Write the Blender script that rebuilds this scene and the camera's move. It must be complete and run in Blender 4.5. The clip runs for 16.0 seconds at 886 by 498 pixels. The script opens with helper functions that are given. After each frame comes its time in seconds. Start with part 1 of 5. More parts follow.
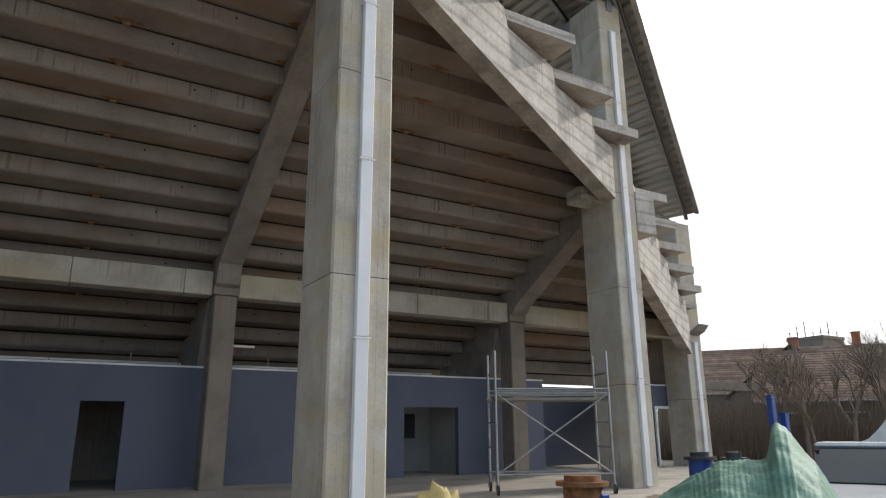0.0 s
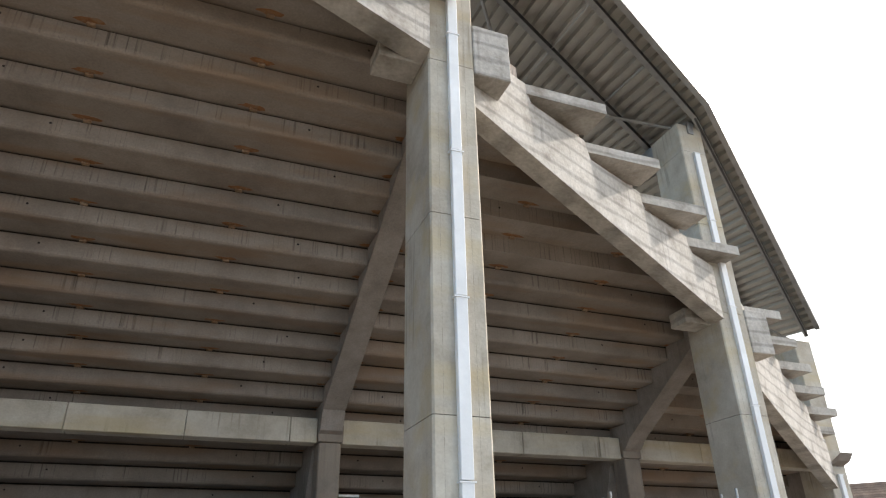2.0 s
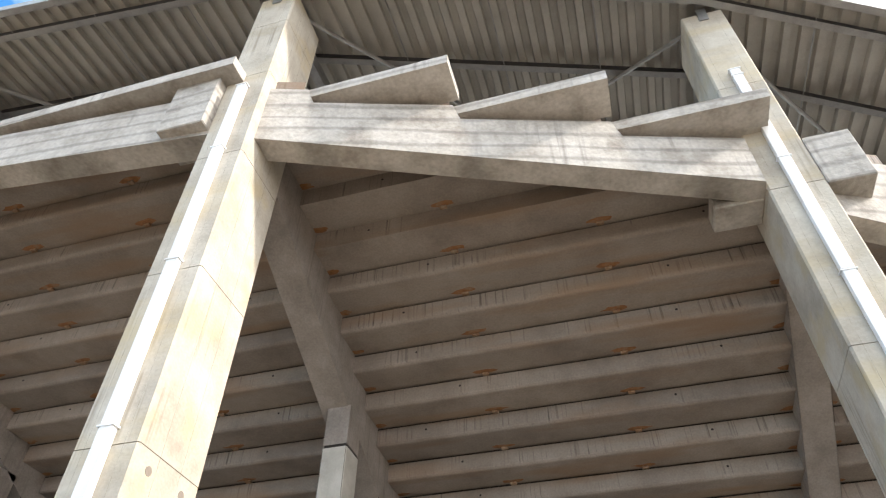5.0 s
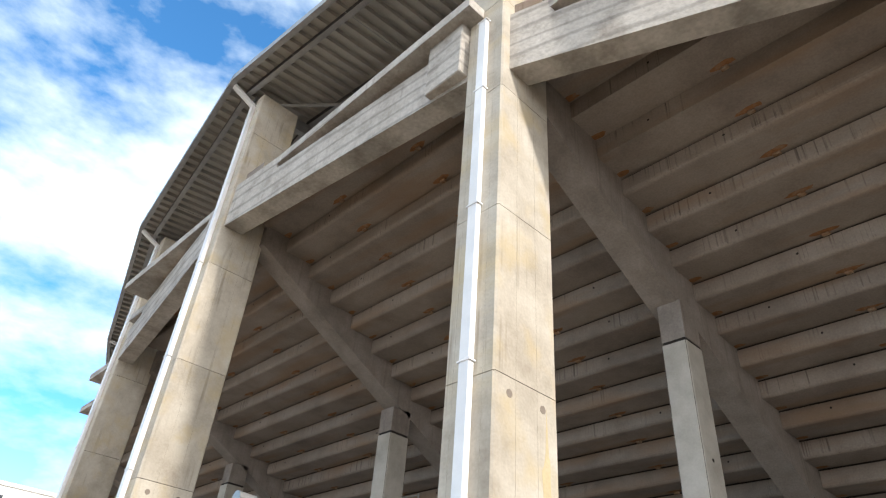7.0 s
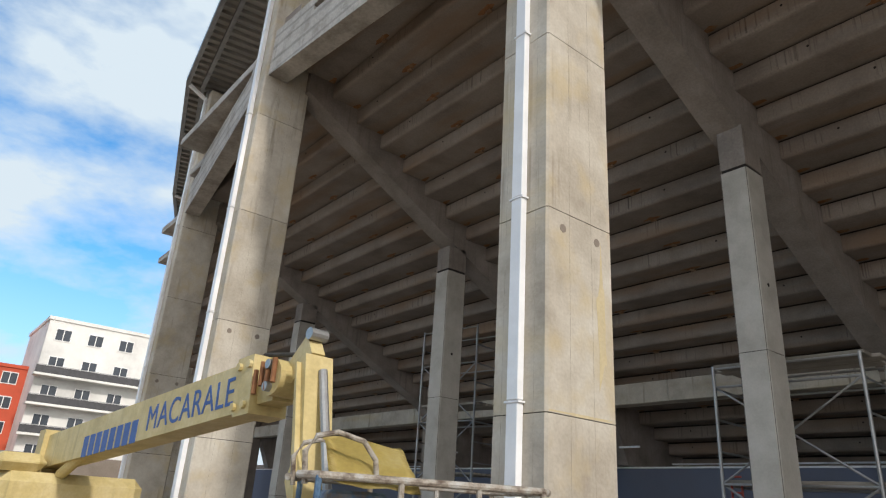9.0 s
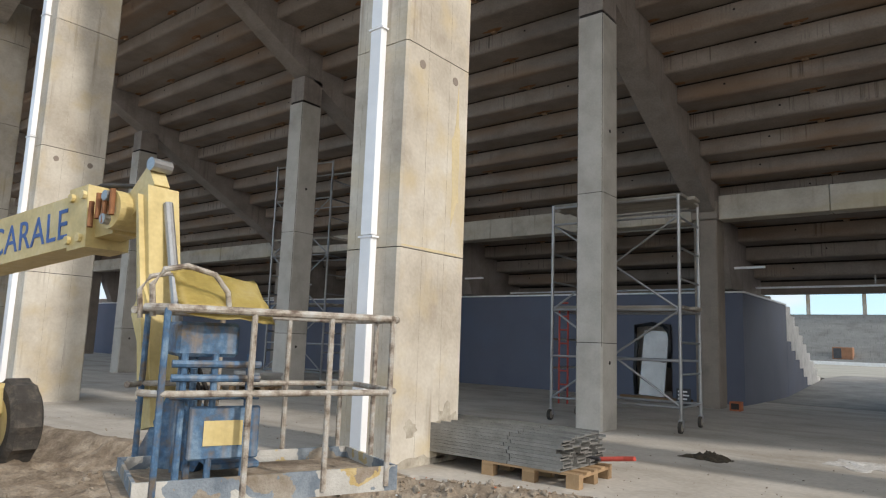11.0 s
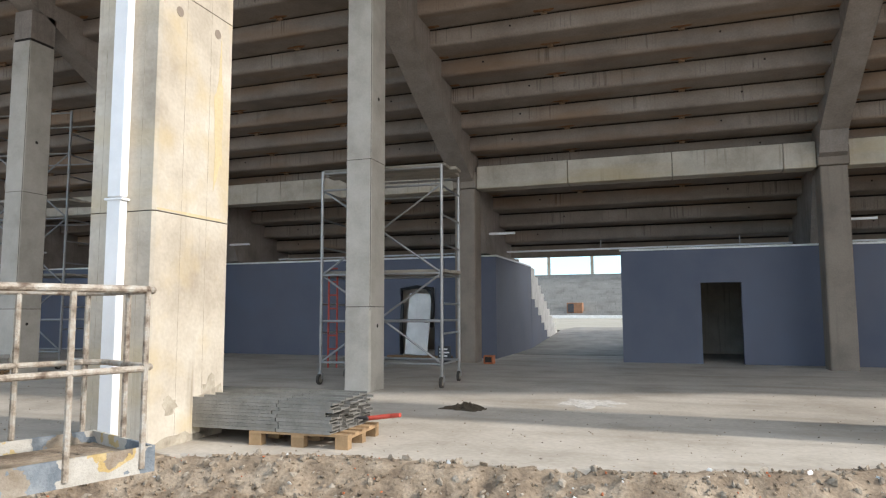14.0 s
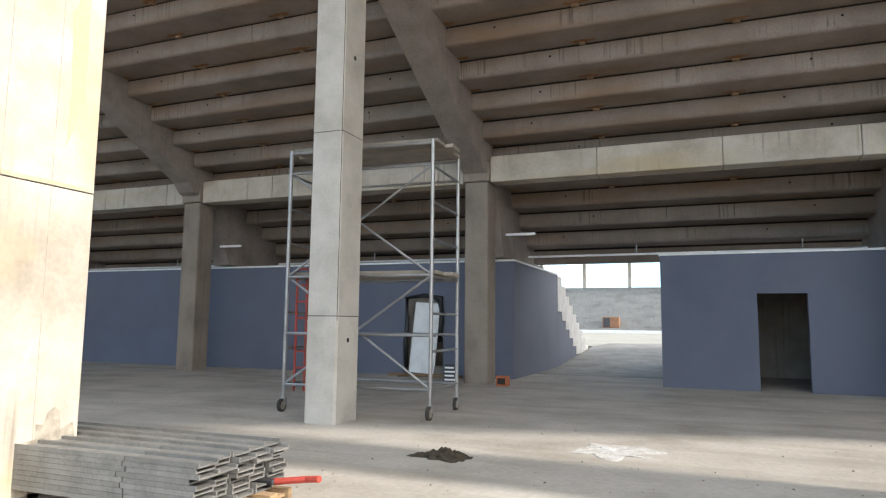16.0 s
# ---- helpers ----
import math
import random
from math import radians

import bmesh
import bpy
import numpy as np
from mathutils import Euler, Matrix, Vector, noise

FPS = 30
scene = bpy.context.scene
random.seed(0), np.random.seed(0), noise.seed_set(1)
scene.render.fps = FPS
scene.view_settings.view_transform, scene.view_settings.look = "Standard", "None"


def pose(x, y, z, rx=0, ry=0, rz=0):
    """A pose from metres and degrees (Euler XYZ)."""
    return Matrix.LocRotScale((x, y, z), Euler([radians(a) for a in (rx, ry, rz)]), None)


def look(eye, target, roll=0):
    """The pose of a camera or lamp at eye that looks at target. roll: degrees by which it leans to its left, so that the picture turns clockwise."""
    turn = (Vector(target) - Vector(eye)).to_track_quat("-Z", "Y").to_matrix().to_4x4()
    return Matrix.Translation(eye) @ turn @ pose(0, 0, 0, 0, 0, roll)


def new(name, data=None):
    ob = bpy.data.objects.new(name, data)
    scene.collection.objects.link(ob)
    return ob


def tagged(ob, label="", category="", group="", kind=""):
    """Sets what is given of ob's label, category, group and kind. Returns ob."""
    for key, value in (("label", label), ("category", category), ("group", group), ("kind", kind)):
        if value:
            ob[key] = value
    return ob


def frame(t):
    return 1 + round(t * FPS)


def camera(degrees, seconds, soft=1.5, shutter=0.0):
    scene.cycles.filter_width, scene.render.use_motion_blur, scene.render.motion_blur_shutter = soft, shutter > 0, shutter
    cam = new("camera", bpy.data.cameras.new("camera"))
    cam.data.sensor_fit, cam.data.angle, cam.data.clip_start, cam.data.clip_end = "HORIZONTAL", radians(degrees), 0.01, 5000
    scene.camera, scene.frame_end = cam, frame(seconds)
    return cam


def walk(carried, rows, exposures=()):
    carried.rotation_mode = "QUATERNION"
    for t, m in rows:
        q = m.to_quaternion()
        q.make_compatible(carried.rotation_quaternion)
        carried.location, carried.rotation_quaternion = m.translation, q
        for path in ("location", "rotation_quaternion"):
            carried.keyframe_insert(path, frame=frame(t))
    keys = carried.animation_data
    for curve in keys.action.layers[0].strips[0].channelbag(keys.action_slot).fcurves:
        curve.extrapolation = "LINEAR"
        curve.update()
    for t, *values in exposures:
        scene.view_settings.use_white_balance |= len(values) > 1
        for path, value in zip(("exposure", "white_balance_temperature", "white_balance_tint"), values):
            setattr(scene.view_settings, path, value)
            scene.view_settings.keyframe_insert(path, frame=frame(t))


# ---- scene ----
cam = camera(67.45, 16.0, soft=1.2)
# seconds, x, y, z, yaw, pitch, roll
PATH = [
    (0, 0.000, 0.000, 1.385, -30.53, 15.18, -0.34),
    (0.5, 0.000, 0.000, 1.385, -29.11, 18.14, -0.43),
    (1, 0.000, 0.000, 1.385, -26.59, 20.65, -0.62),
    (1.5, 0.000, 0.000, 1.385, -24.41, 23.78, -0.62),
    (2, 0.000, 0.000, 1.385, -21.90, 26.94, -1.19),
    (2.5, 0.000, 0.000, 1.385, -18.77, 30.23, -1.89),
    (3, 0.000, 0.000, 1.385, -16.08, 33.21, -2.84),
    (3.5, 0.000, 0.000, 1.385, -9.74, 38.18, -2.84),
    (4, 0.000, 0.000, 1.385, -3.42, 40.97, -2.35),
    (4.5, 0.000, 0.000, 1.385, 6.97, 42.41, -0.87),
    (5, 0.000, 0.000, 1.385, 16.17, 44.19, 0.32),
    (7.5, 0.000, 0.000, 1.385, 52.56, 31.96, 5.26),
    (8, 0.000, 0.000, 1.385, 54.41, 28.60, 5.45),
    (8.5, 0.000, 0.000, 1.385, 53.80, 24.87, 5.03),
    (11, 0.000, 0.000, 1.385, 38.66, 7.97, 2.05),
    (11.5, 0.000, 0.000, 1.385, 29.79, 6.35, 1.00),
    (12, 0.000, 0.000, 1.385, 24.76, 5.09, 0.15),
    (12.5, 0.000, 0.000, 1.385, 21.18, 4.80, 0.60),
    (13, 0.000, 0.000, 1.385, 20.30, 5.23, 0.31),
    (13.5, 0.000, 0.000, 1.385, 19.19, 5.64, 0.03),
    (14, 0.000, 0.000, 1.385, 18.78, 5.34, -0.21),
    (14.5, 0.000, 0.000, 1.385, 18.95, 5.07, 0.41),
    (14.7, -0.020, 0.100, 1.383, 19.20, 5.12, 0.62),
    (15, -0.142, 0.725, 1.371, 19.93, 5.32, 0.88),
    (15.5, -0.263, 1.697, 1.384, 21.05, 5.90, 0.56),
    (16, -0.180, 2.600, 1.378, 21.90, 6.40, 0.60),
]
EXPOSURES = [(0.0, -0.81), (1.5, -0.41), (2.5, -0.06), (3.5, 0.19), (5.0, 0.38), (7.3, -0.28), (8.7, -0.84), (10.8, -0.66), (12.5, -0.29), (14.5, -0.1), (15.2, -0.06), (16.0, 0.32)]
walk(cam, [(t, pose(x, y, z, 90 + p, 0, w) @ pose(0, 0, 0, 0, 0, r)) for t, x, y, z, w, p, r in PATH], EXPOSURES)

# ---- world and sun ----
SUN_AZ = radians(-1.5)       # from +x towards -y
SUN_EL = radians(33)
world = bpy.data.worlds.new("sky")
scene.world = world
world.use_nodes = True
wn = world.node_tree
wn.nodes.clear()
w_out = wn.nodes.new("ShaderNodeOutputWorld")
w_bg = wn.nodes.new("ShaderNodeBackground")
w_sky = wn.nodes.new("ShaderNodeTexSky")
w_sky.sky_type = "NISHITA"
w_sky.sun_disc = False
w_sky.sun_elevation = SUN_EL
w_sky.sun_rotation = radians(90) - SUN_AZ
w_sky.air_density, w_sky.dust_density = 1.0, 0.4
w_co = wn.nodes.new("ShaderNodeTexCoord")
w_map = wn.nodes.new("ShaderNodeMapping")
w_map.inputs["Scale"].default_value = (1.6, 1.6, 3.6)
w_no = wn.nodes.new("ShaderNodeTexNoise")
w_no.inputs["Scale"].default_value = 2.1
w_no.inputs["Detail"].default_value = 8
w_no.inputs["Roughness"].default_value = 0.55
w_ramp = wn.nodes.new("ShaderNodeValToRGB")
w_ramp.color_ramp.elements[0].position, w_ramp.color_ramp.elements[1].position = 0.40, 0.58
w_mix = wn.nodes.new("ShaderNodeMix")
w_mix.data_type = "RGBA"
w_mix.inputs["B"].default_value = (9.0, 9.2, 9.6, 1)
wn.links.new(w_co.outputs["Generated"], w_map.inputs["Vector"])
wn.links.new(w_map.outputs["Vector"], w_no.inputs["Vector"])
wn.links.new(w_no.outputs["Fac"], w_ramp.inputs["Fac"])
w_sep = wn.nodes.new("ShaderNodeSeparateXYZ")
wn.links.new(w_co.outputs["Generated"], w_sep.inputs["Vector"])
w_side = wn.nodes.new("ShaderNodeMapRange")      # thin bright cloud veil on the sun's side of the sky
w_side.interpolation_type = "SMOOTHSTEP"
w_side.inputs["From Min"].default_value, w_side.inputs["From Max"].default_value = -0.15, 0.55
wn.links.new(w_sep.outputs["X"], w_side.inputs["Value"])
w_add = wn.nodes.new("ShaderNodeMath")
w_add.operation, w_add.use_clamp = "ADD", True
wn.links.new(w_ramp.outputs["Color"], w_add.inputs[0])
wn.links.new(w_side.outputs["Result"], w_add.inputs[1])
w_haze = wn.nodes.new("ShaderNodeMapRange")      # pale haze low over the horizon
w_haze.inputs["From Min"].default_value, w_haze.inputs["From Max"].default_value = 0.30, 0.04
w_haze.inputs["To Max"].default_value = 0.75
wn.links.new(w_sep.outputs["Z"], w_haze.inputs["Value"])
w_max = wn.nodes.new("ShaderNodeMath")
w_max.operation = "MAXIMUM"
wn.links.new(w_add.outputs[0], w_max.inputs[0])
wn.links.new(w_haze.outputs["Result"], w_max.inputs[1])
wn.links.new(w_max.outputs[0], w_mix.inputs["Factor"])
w_cl = wn.nodes.new("ShaderNodeMix")
w_cl.data_type = "RGBA"
w_cl.inputs["A"].default_value, w_cl.inputs["B"].default_value = (8.6, 9.9, 10.9, 1), (16, 16, 16, 1)
wn.links.new(w_side.outputs["Result"], w_cl.inputs["Factor"])
wn.links.new(w_cl.outputs["Result"], w_mix.inputs["B"])
w_tint = wn.nodes.new("ShaderNodeMix")
w_tint.data_type, w_tint.blend_type = "RGBA", "MULTIPLY"
w_tint.inputs["Factor"].default_value = 1.0
w_tint.inputs["B"].default_value = (0.85, 1.85, 2.45, 1)
wn.links.new(w_sky.outputs["Color"], w_tint.inputs["A"])
wn.links.new(w_tint.outputs["Result"], w_mix.inputs["A"])
wn.links.new(w_mix.outputs["Result"], w_bg.inputs["Color"])
w_bg.inputs["Strength"].default_value = 0.15
wn.links.new(w_bg.outputs["Background"], w_out.inputs["Surface"])
sun = new("sun", bpy.data.lights.new("sun", "SUN"))
sun.data.energy, sun.data.angle, sun.data.color = 4.1, radians(3.0), (1.0, 0.925, 0.84)
SUN_DIR = Vector((math.cos(SUN_AZ) * math.cos(SUN_EL), math.sin(SUN_AZ) * math.cos(SUN_EL), math.sin(SUN_EL)))
sun.matrix_world = look(SUN_DIR * 60, (0, 0, 0))

# ---- materials ----
def material(name, base, rough=0.8, metal=0.0, dark=None, light=None, scale=1.5, fine=40, bump=0.25, streak=0.0, streak_col=(0.09, 0.085, 0.08), spread=0.5, rnd=0.0, boards=0.0, stain=None, amount=0.0, grit=0.16, drip=5.5, cluster=False):
    """Two-scale procedural surface: clouds of wear, fine grain, optional run-off streaks."""
    m = bpy.data.materials.new(name)
    m.use_nodes = True
    nt = m.node_tree
    bs = nt.nodes["Principled BSDF"]
    bs.inputs["Roughness"].default_value, bs.inputs["Metallic"].default_value = rough, metal
    dark = dark or tuple(c * 0.72 for c in base)
    light = light or tuple(min(1, c * 1.18) for c in base)
    co = nt.nodes.new("ShaderNodeTexCoord")
    geo = nt.nodes.new("ShaderNodeNewGeometry")
    big = nt.nodes.new("ShaderNodeTexNoise")
    big.inputs["Scale"].default_value, big.inputs["Detail"].default_value, big.inputs["Roughness"].default_value = scale, 6, 0.62
    nt.links.new(geo.outputs["Position"], big.inputs["Vector"])
    ramp = nt.nodes.new("ShaderNodeValToRGB")
    e = ramp.color_ramp.elements
    e[0].position, e[1].position = 0.5 - spread / 2, 0.5 + spread / 2
    e[0].color, e[1].color = (*dark, 1), (*light, 1)
    mid = ramp.color_ramp.elements.new(0.5)
    mid.color = (*base, 1)
    nt.links.new(big.outputs["Fac"], ramp.inputs["Fac"])
    small = nt.nodes.new("ShaderNodeTexNoise")
    small.inputs["Scale"].default_value, small.inputs["Detail"].default_value = fine, 4
    nt.links.new(geo.outputs["Position"], small.inputs["Vector"])
    mul = nt.nodes.new("ShaderNodeMix")
    mul.data_type, mul.blend_type = "RGBA", "OVERLAY"
    mul.inputs["Factor"].default_value = grit
    nt.links.new(ramp.outputs["Color"], mul.inputs["A"])
    nt.links.new(small.outputs["Fac"], mul.inputs["B"])
    col = mul.outputs["Result"]
    if streak > 0:
        mp = nt.nodes.new("ShaderNodeMapping")
        mp.inputs["Scale"].default_value = (drip, drip, 0.22)
        nt.links.new(geo.outputs["Position"], mp.inputs["Vector"])
        st = nt.nodes.new("ShaderNodeTexNoise")
        st.inputs["Scale"].default_value, st.inputs["Detail"].default_value = 1.6, 5
        nt.links.new(mp.outputs["Vector"], st.inputs["Vector"])
        sr = nt.nodes.new("ShaderNodeValToRGB")
        sr.color_ramp.elements[0].position, sr.color_ramp.elements[1].position = 0.55, 0.72
        nt.links.new(st.outputs["Fac"], sr.inputs["Fac"])
        amt = nt.nodes.new("ShaderNodeMath")
        amt.operation = "MULTIPLY"
        amt.inputs[1].default_value = streak
        sep = nt.nodes.new("ShaderNodeSeparateXYZ")
        nt.links.new(geo.outputs["Normal"], sep.inputs["Vector"])
        upright = nt.nodes.new("ShaderNodeMath")
        upright.operation = "ABSOLUTE"
        nt.links.new(sep.outputs["Z"], upright.inputs[0])
        inv = nt.nodes.new("ShaderNodeMath")
        inv.operation, inv.use_clamp = "SUBTRACT", True
        inv.inputs[0].default_value = 1.0
        nt.links.new(upright.outputs[0], inv.inputs[1])
        run = nt.nodes.new("ShaderNodeMath")
        run.operation = "MULTIPLY"
        nt.links.new(sr.outputs["Color"], run.inputs[0])
        nt.links.new(inv.outputs[0], run.inputs[1])
        nt.links.new(run.outputs[0], amt.inputs[0])
        mx = nt.nodes.new("ShaderNodeMix")
        mx.data_type = "RGBA"
        mx.inputs["B"].default_value = (*streak_col, 1)
        if cluster:
            gate = nt.nodes.new("ShaderNodeTexNoise")
            gate.inputs["Scale"].default_value, gate.inputs["Detail"].default_value = 0.8, 2
            nt.links.new(geo.outputs["Position"], gate.inputs["Vector"])
            gr = nt.nodes.new("ShaderNodeMapRange")
            gr.inputs["From Min"].default_value, gr.inputs["From Max"].default_value = 0.48, 0.6
            nt.links.new(gate.outputs["Fac"], gr.inputs["Value"])
            gm = nt.nodes.new("ShaderNodeMath")
            gm.operation = "MULTIPLY"
            nt.links.new(amt.outputs[0], gm.inputs[0])
            nt.links.new(gr.outputs["Result"], gm.inputs[1])
            amt = gm
        nt.links.new(amt.outputs[0], mx.inputs["Factor"])
        nt.links.new(col, mx.inputs["A"])
        col = mx.outputs["Result"]
    if stain is not None:
        smap = nt.nodes.new("ShaderNodeMapping")
        smap.inputs["Scale"].default_value = (0.16, 0.9, 0.9)
        nt.links.new(geo.outputs["Position"], smap.inputs["Vector"])
        sn = nt.nodes.new("ShaderNodeTexNoise")
        sn.inputs["Scale"].default_value, sn.inputs["Detail"].default_value = 1.8, 5
        nt.links.new(smap.outputs["Vector"], sn.inputs["Vector"])
        sramp = nt.nodes.new("ShaderNodeMapRange")
        sramp.inputs["From Min"].default_value, sramp.inputs["From Max"].default_value = 0.5, 0.68
        sramp.inputs["To Max"].default_value = amount
        nt.links.new(sn.outputs["Fac"], sramp.inputs["Value"])
        smix = nt.nodes.new("ShaderNodeMix")
        smix.data_type = "RGBA"
        smix.inputs["B"].default_value = (*stain, 1)
        nt.links.new(sramp.outputs["Result"], smix.inputs["Factor"])
        nt.links.new(col, smix.inputs["A"])
        col = smix.outputs["Result"]
    if boards > 0:
        wmap = nt.nodes.new("ShaderNodeMapping")
        wmap.inputs["Scale"].default_value = (0.25, 0.25, 1.0)
        nt.links.new(geo.outputs["Position"], wmap.inputs["Vector"])
        wv = nt.nodes.new("ShaderNodeTexWave")
        wv.bands_direction = "Z"
        wv.inputs["Scale"].default_value, wv.inputs["Distortion"].default_value, wv.inputs["Detail"].default_value = 0.9, 5.0, 5
        nt.links.new(wmap.outputs["Vector"], wv.inputs["Vector"])
        wr = nt.nodes.new("ShaderNodeValToRGB")
        wr.color_ramp.elements[0].position, wr.color_ramp.elements[1].position = 0.02, 0.25
        wr.color_ramp.elements[0].color, wr.color_ramp.elements[1].color = (1 - boards, 1 - boards, 1 - boards, 1), (1, 1, 1, 1)
        nt.links.new(wv.outputs["Fac"], wr.inputs["Fac"])
        bm_ = nt.nodes.new("ShaderNodeMix")
        bm_.data_type, bm_.blend_type = "RGBA", "MULTIPLY"
        bm_.inputs["Factor"].default_value = 1.0
        nt.links.new(col, bm_.inputs["A"])
        nt.links.new(wr.outputs["Color"], bm_.inputs["B"])
        col = bm_.outputs["Result"]
    if rnd > 0:
        oi = nt.nodes.new("ShaderNodeObjectInfo")
        hs = nt.nodes.new("ShaderNodeHueSaturation")
        mr = nt.nodes.new("ShaderNodeMapRange")
        mr.inputs["To Min"].default_value, mr.inputs["To Max"].default_value = 1 - rnd, 1 + rnd
        nt.links.new(oi.outputs["Random"], mr.inputs["Value"])
        nt.links.new(mr.outputs["Result"], hs.inputs["Value"])
        nt.links.new(col, hs.inputs["Color"])
        col = hs.outputs["Color"]
    nt.links.new(col, bs.inputs["Base Color"])
    if bump > 0:
        bp = nt.nodes.new("ShaderNodeBump")
        bp.inputs["Strength"].default_value, bp.inputs["Distance"].default_value = bump, 0.02
        ad = nt.nodes.new("ShaderNodeMath")
        ad.operation = "ADD"
        nt.links.new(big.outputs["Fac"], ad.inputs[0])
        nt.links.new(small.outputs["Fac"], ad.inputs[1])
        nt.links.new(ad.outputs[0], bp.inputs["Height"])
        nt.links.new(bp.outputs["Normal"], bs.inputs["Normal"])
    return m


CONCRETE = material("cast_concrete", (0.50, 0.455, 0.385), 0.85, dark=(0.36, 0.315, 0.255), light=(0.61, 0.575, 0.505), scale=1.1, fine=22, bump=0.25, streak=0.75, streak_col=(0.23, 0.19, 0.145), rnd=0.07, stain=(0.50, 0.405, 0.24), amount=0.6, grit=0.14, drip=7, cluster=True, spread=0.42)
# Rakers: shade on the sides away from the sun is put into this albedo.
RAKER_CONC = material("shaded_raker_concrete", (0.263, 0.227, 0.202), 0.88, dark=(0.179, 0.153, 0.133), light=(0.347, 0.3, 0.271), scale=1.3, fine=26, bump=0.25, streak=0.4, streak_col=(0.137, 0.113, 0.0985), grit=0.25)
MID_CONC = material("pale_precast_column", (0.45, 0.425, 0.38), 0.85, dark=(0.34, 0.315, 0.275), light=(0.53, 0.505, 0.465), scale=1.6, fine=30, bump=0.15, rnd=0.05, grit=0.1)
# Row undersides: base lowered so the colour deepens the shade under the deck.
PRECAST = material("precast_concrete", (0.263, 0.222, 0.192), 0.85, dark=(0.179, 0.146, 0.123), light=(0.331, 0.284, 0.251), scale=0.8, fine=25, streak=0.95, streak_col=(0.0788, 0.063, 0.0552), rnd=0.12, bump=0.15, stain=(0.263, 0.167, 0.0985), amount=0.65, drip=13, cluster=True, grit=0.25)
BEAM_CONC = material("board_marked_concrete", (0.456, 0.424, 0.385), 0.85, scale=1.6, fine=14, bump=0.55, dark=(0.254, 0.222, 0.19), light=(0.577, 0.547, 0.512), streak=0.5, streak_col=(0.152, 0.128, 0.112), boards=0.3, grit=0.3, cluster=True)
LOW_CONC = material("older_brown_concrete", (0.247, 0.207, 0.172), 0.88, scale=1.2, fine=30, streak=0.5, streak_col=(0.179, 0.148, 0.123), dark=(0.168, 0.138, 0.113))
SLAB = material("dusty_slab", (0.435, 0.397, 0.345), 0.85, dark=(0.29, 0.257, 0.213), light=(0.53, 0.492, 0.44), scale=0.7, fine=16, bump=0.12, stain=(0.27, 0.234, 0.19), amount=0.5, grit=0.22)
DIRT = material("dry_mud", (0.245, 0.192, 0.138), 0.95, dark=(0.135, 0.1, 0.07), light=(0.36, 0.3, 0.23), scale=3.4, fine=34, bump=0.7, grit=0.5, spread=0.35)
BLUE_WALL = material("slate_blue_paint", (0.115, 0.126, 0.17), 0.7, scale=0.4, fine=60, bump=0.06, dark=(0.085, 0.1, 0.15), light=(0.115, 0.137, 0.2))
WHITE = material("white_paint", (0.78, 0.78, 0.77), 0.45, scale=2, bump=0.03, dark=(0.68, 0.68, 0.67))
PIPE_WHITE = material("white_sheet_metal", (0.80, 0.81, 0.83), 0.35, scale=1, bump=0.02, dark=(0.72, 0.73, 0.75))
ROOF_METAL = material("roof_sheet", (0.40, 0.38, 0.345), 0.5, metal=0.3, scale=0.6, bump=0.03)
STEEL = material("galvanised_steel", (0.36, 0.36, 0.36), 0.45, metal=0.8, scale=3, bump=0.08)
DARK_STEEL = material("dark_steel", (0.07, 0.07, 0.075), 0.5, metal=0.5, scale=3, bump=0.05)
JOINT = material("dark_joint", (0.025, 0.02, 0.018), 0.95, scale=3, bump=0.0)
RUST = material("rust_stain", (0.22, 0.095, 0.04), 0.9, scale=8, fine=60, dark=(0.11, 0.05, 0.025), light=(0.33, 0.17, 0.08), bump=0.2)

RUST_SOFT = material("soft_rust_bloom", (0.27, 0.125, 0.05), 0.9, scale=7, fine=40, dark=(0.16, 0.07, 0.03), light=(0.27, 0.195, 0.135), bump=0.0)
PAD = material("rusty_pad", (0.30, 0.2, 0.13), 0.9, scale=9, fine=60, dark=(0.16, 0.075, 0.035), light=(0.42, 0.36, 0.30), bump=0.2)


# ---- mesh helpers ----
def thing(name, label, category, group="", at=(0, 0, 0)):
    ob = new(name)
    ob.empty_display_size = 0.2
    ob.location = at
    return tagged(ob, label, category, group)


def mesh_of(name, bm, mat, smooth=False):
    bmesh.ops.recalc_face_normals(bm, faces=bm.faces)
    me = bpy.data.meshes.new(name)
    bm.to_mesh(me)
    bm.free()
    me.materials.append(mat)
    if smooth:
        me.shade_smooth()
    return me


def part(name, bm, mat, parent=None, label="", smooth=False, kind=""):
    ob = new(name, mesh_of(name, bm, mat, smooth))
    if parent is not None:
        ob.parent = parent
    return tagged(ob, label, kind=kind)


def structure(name, bm, mat, label, smooth=False, kind="structure", category=""):
    ob = new(name, mesh_of(name, bm, mat, smooth))
    return tagged(ob, label, category or name.split("_")[0], kind=kind)


def add_box(bm, x0, x1, y0, y1, z0, z1, bevel=0.0):
    vs = [bm.verts.new((x, y, z)) for z in (z0, z1) for x, y in ((x0, y0), (x1, y0), (x1, y1), (x0, y1))]
    fs = [bm.faces.new([vs[i] for i in f]) for f in ((3, 2, 1, 0), (4, 5, 6, 7), (0, 1, 5, 4), (1, 2, 6, 5), (2, 3, 7, 6), (3, 0, 4, 7))]
    if bevel > 0:
        es = {e for f in fs for e in f.edges}
        bmesh.ops.bevel(bm, geom=list(es), offset=bevel, segments=1, affect="EDGES", profile=0.5)
    return bm


def box(x0, x1, y0, y1, z0, z1, bevel=0.0):
    return add_box(bmesh.new(), x0, x1, y0, y1, z0, z1, bevel)


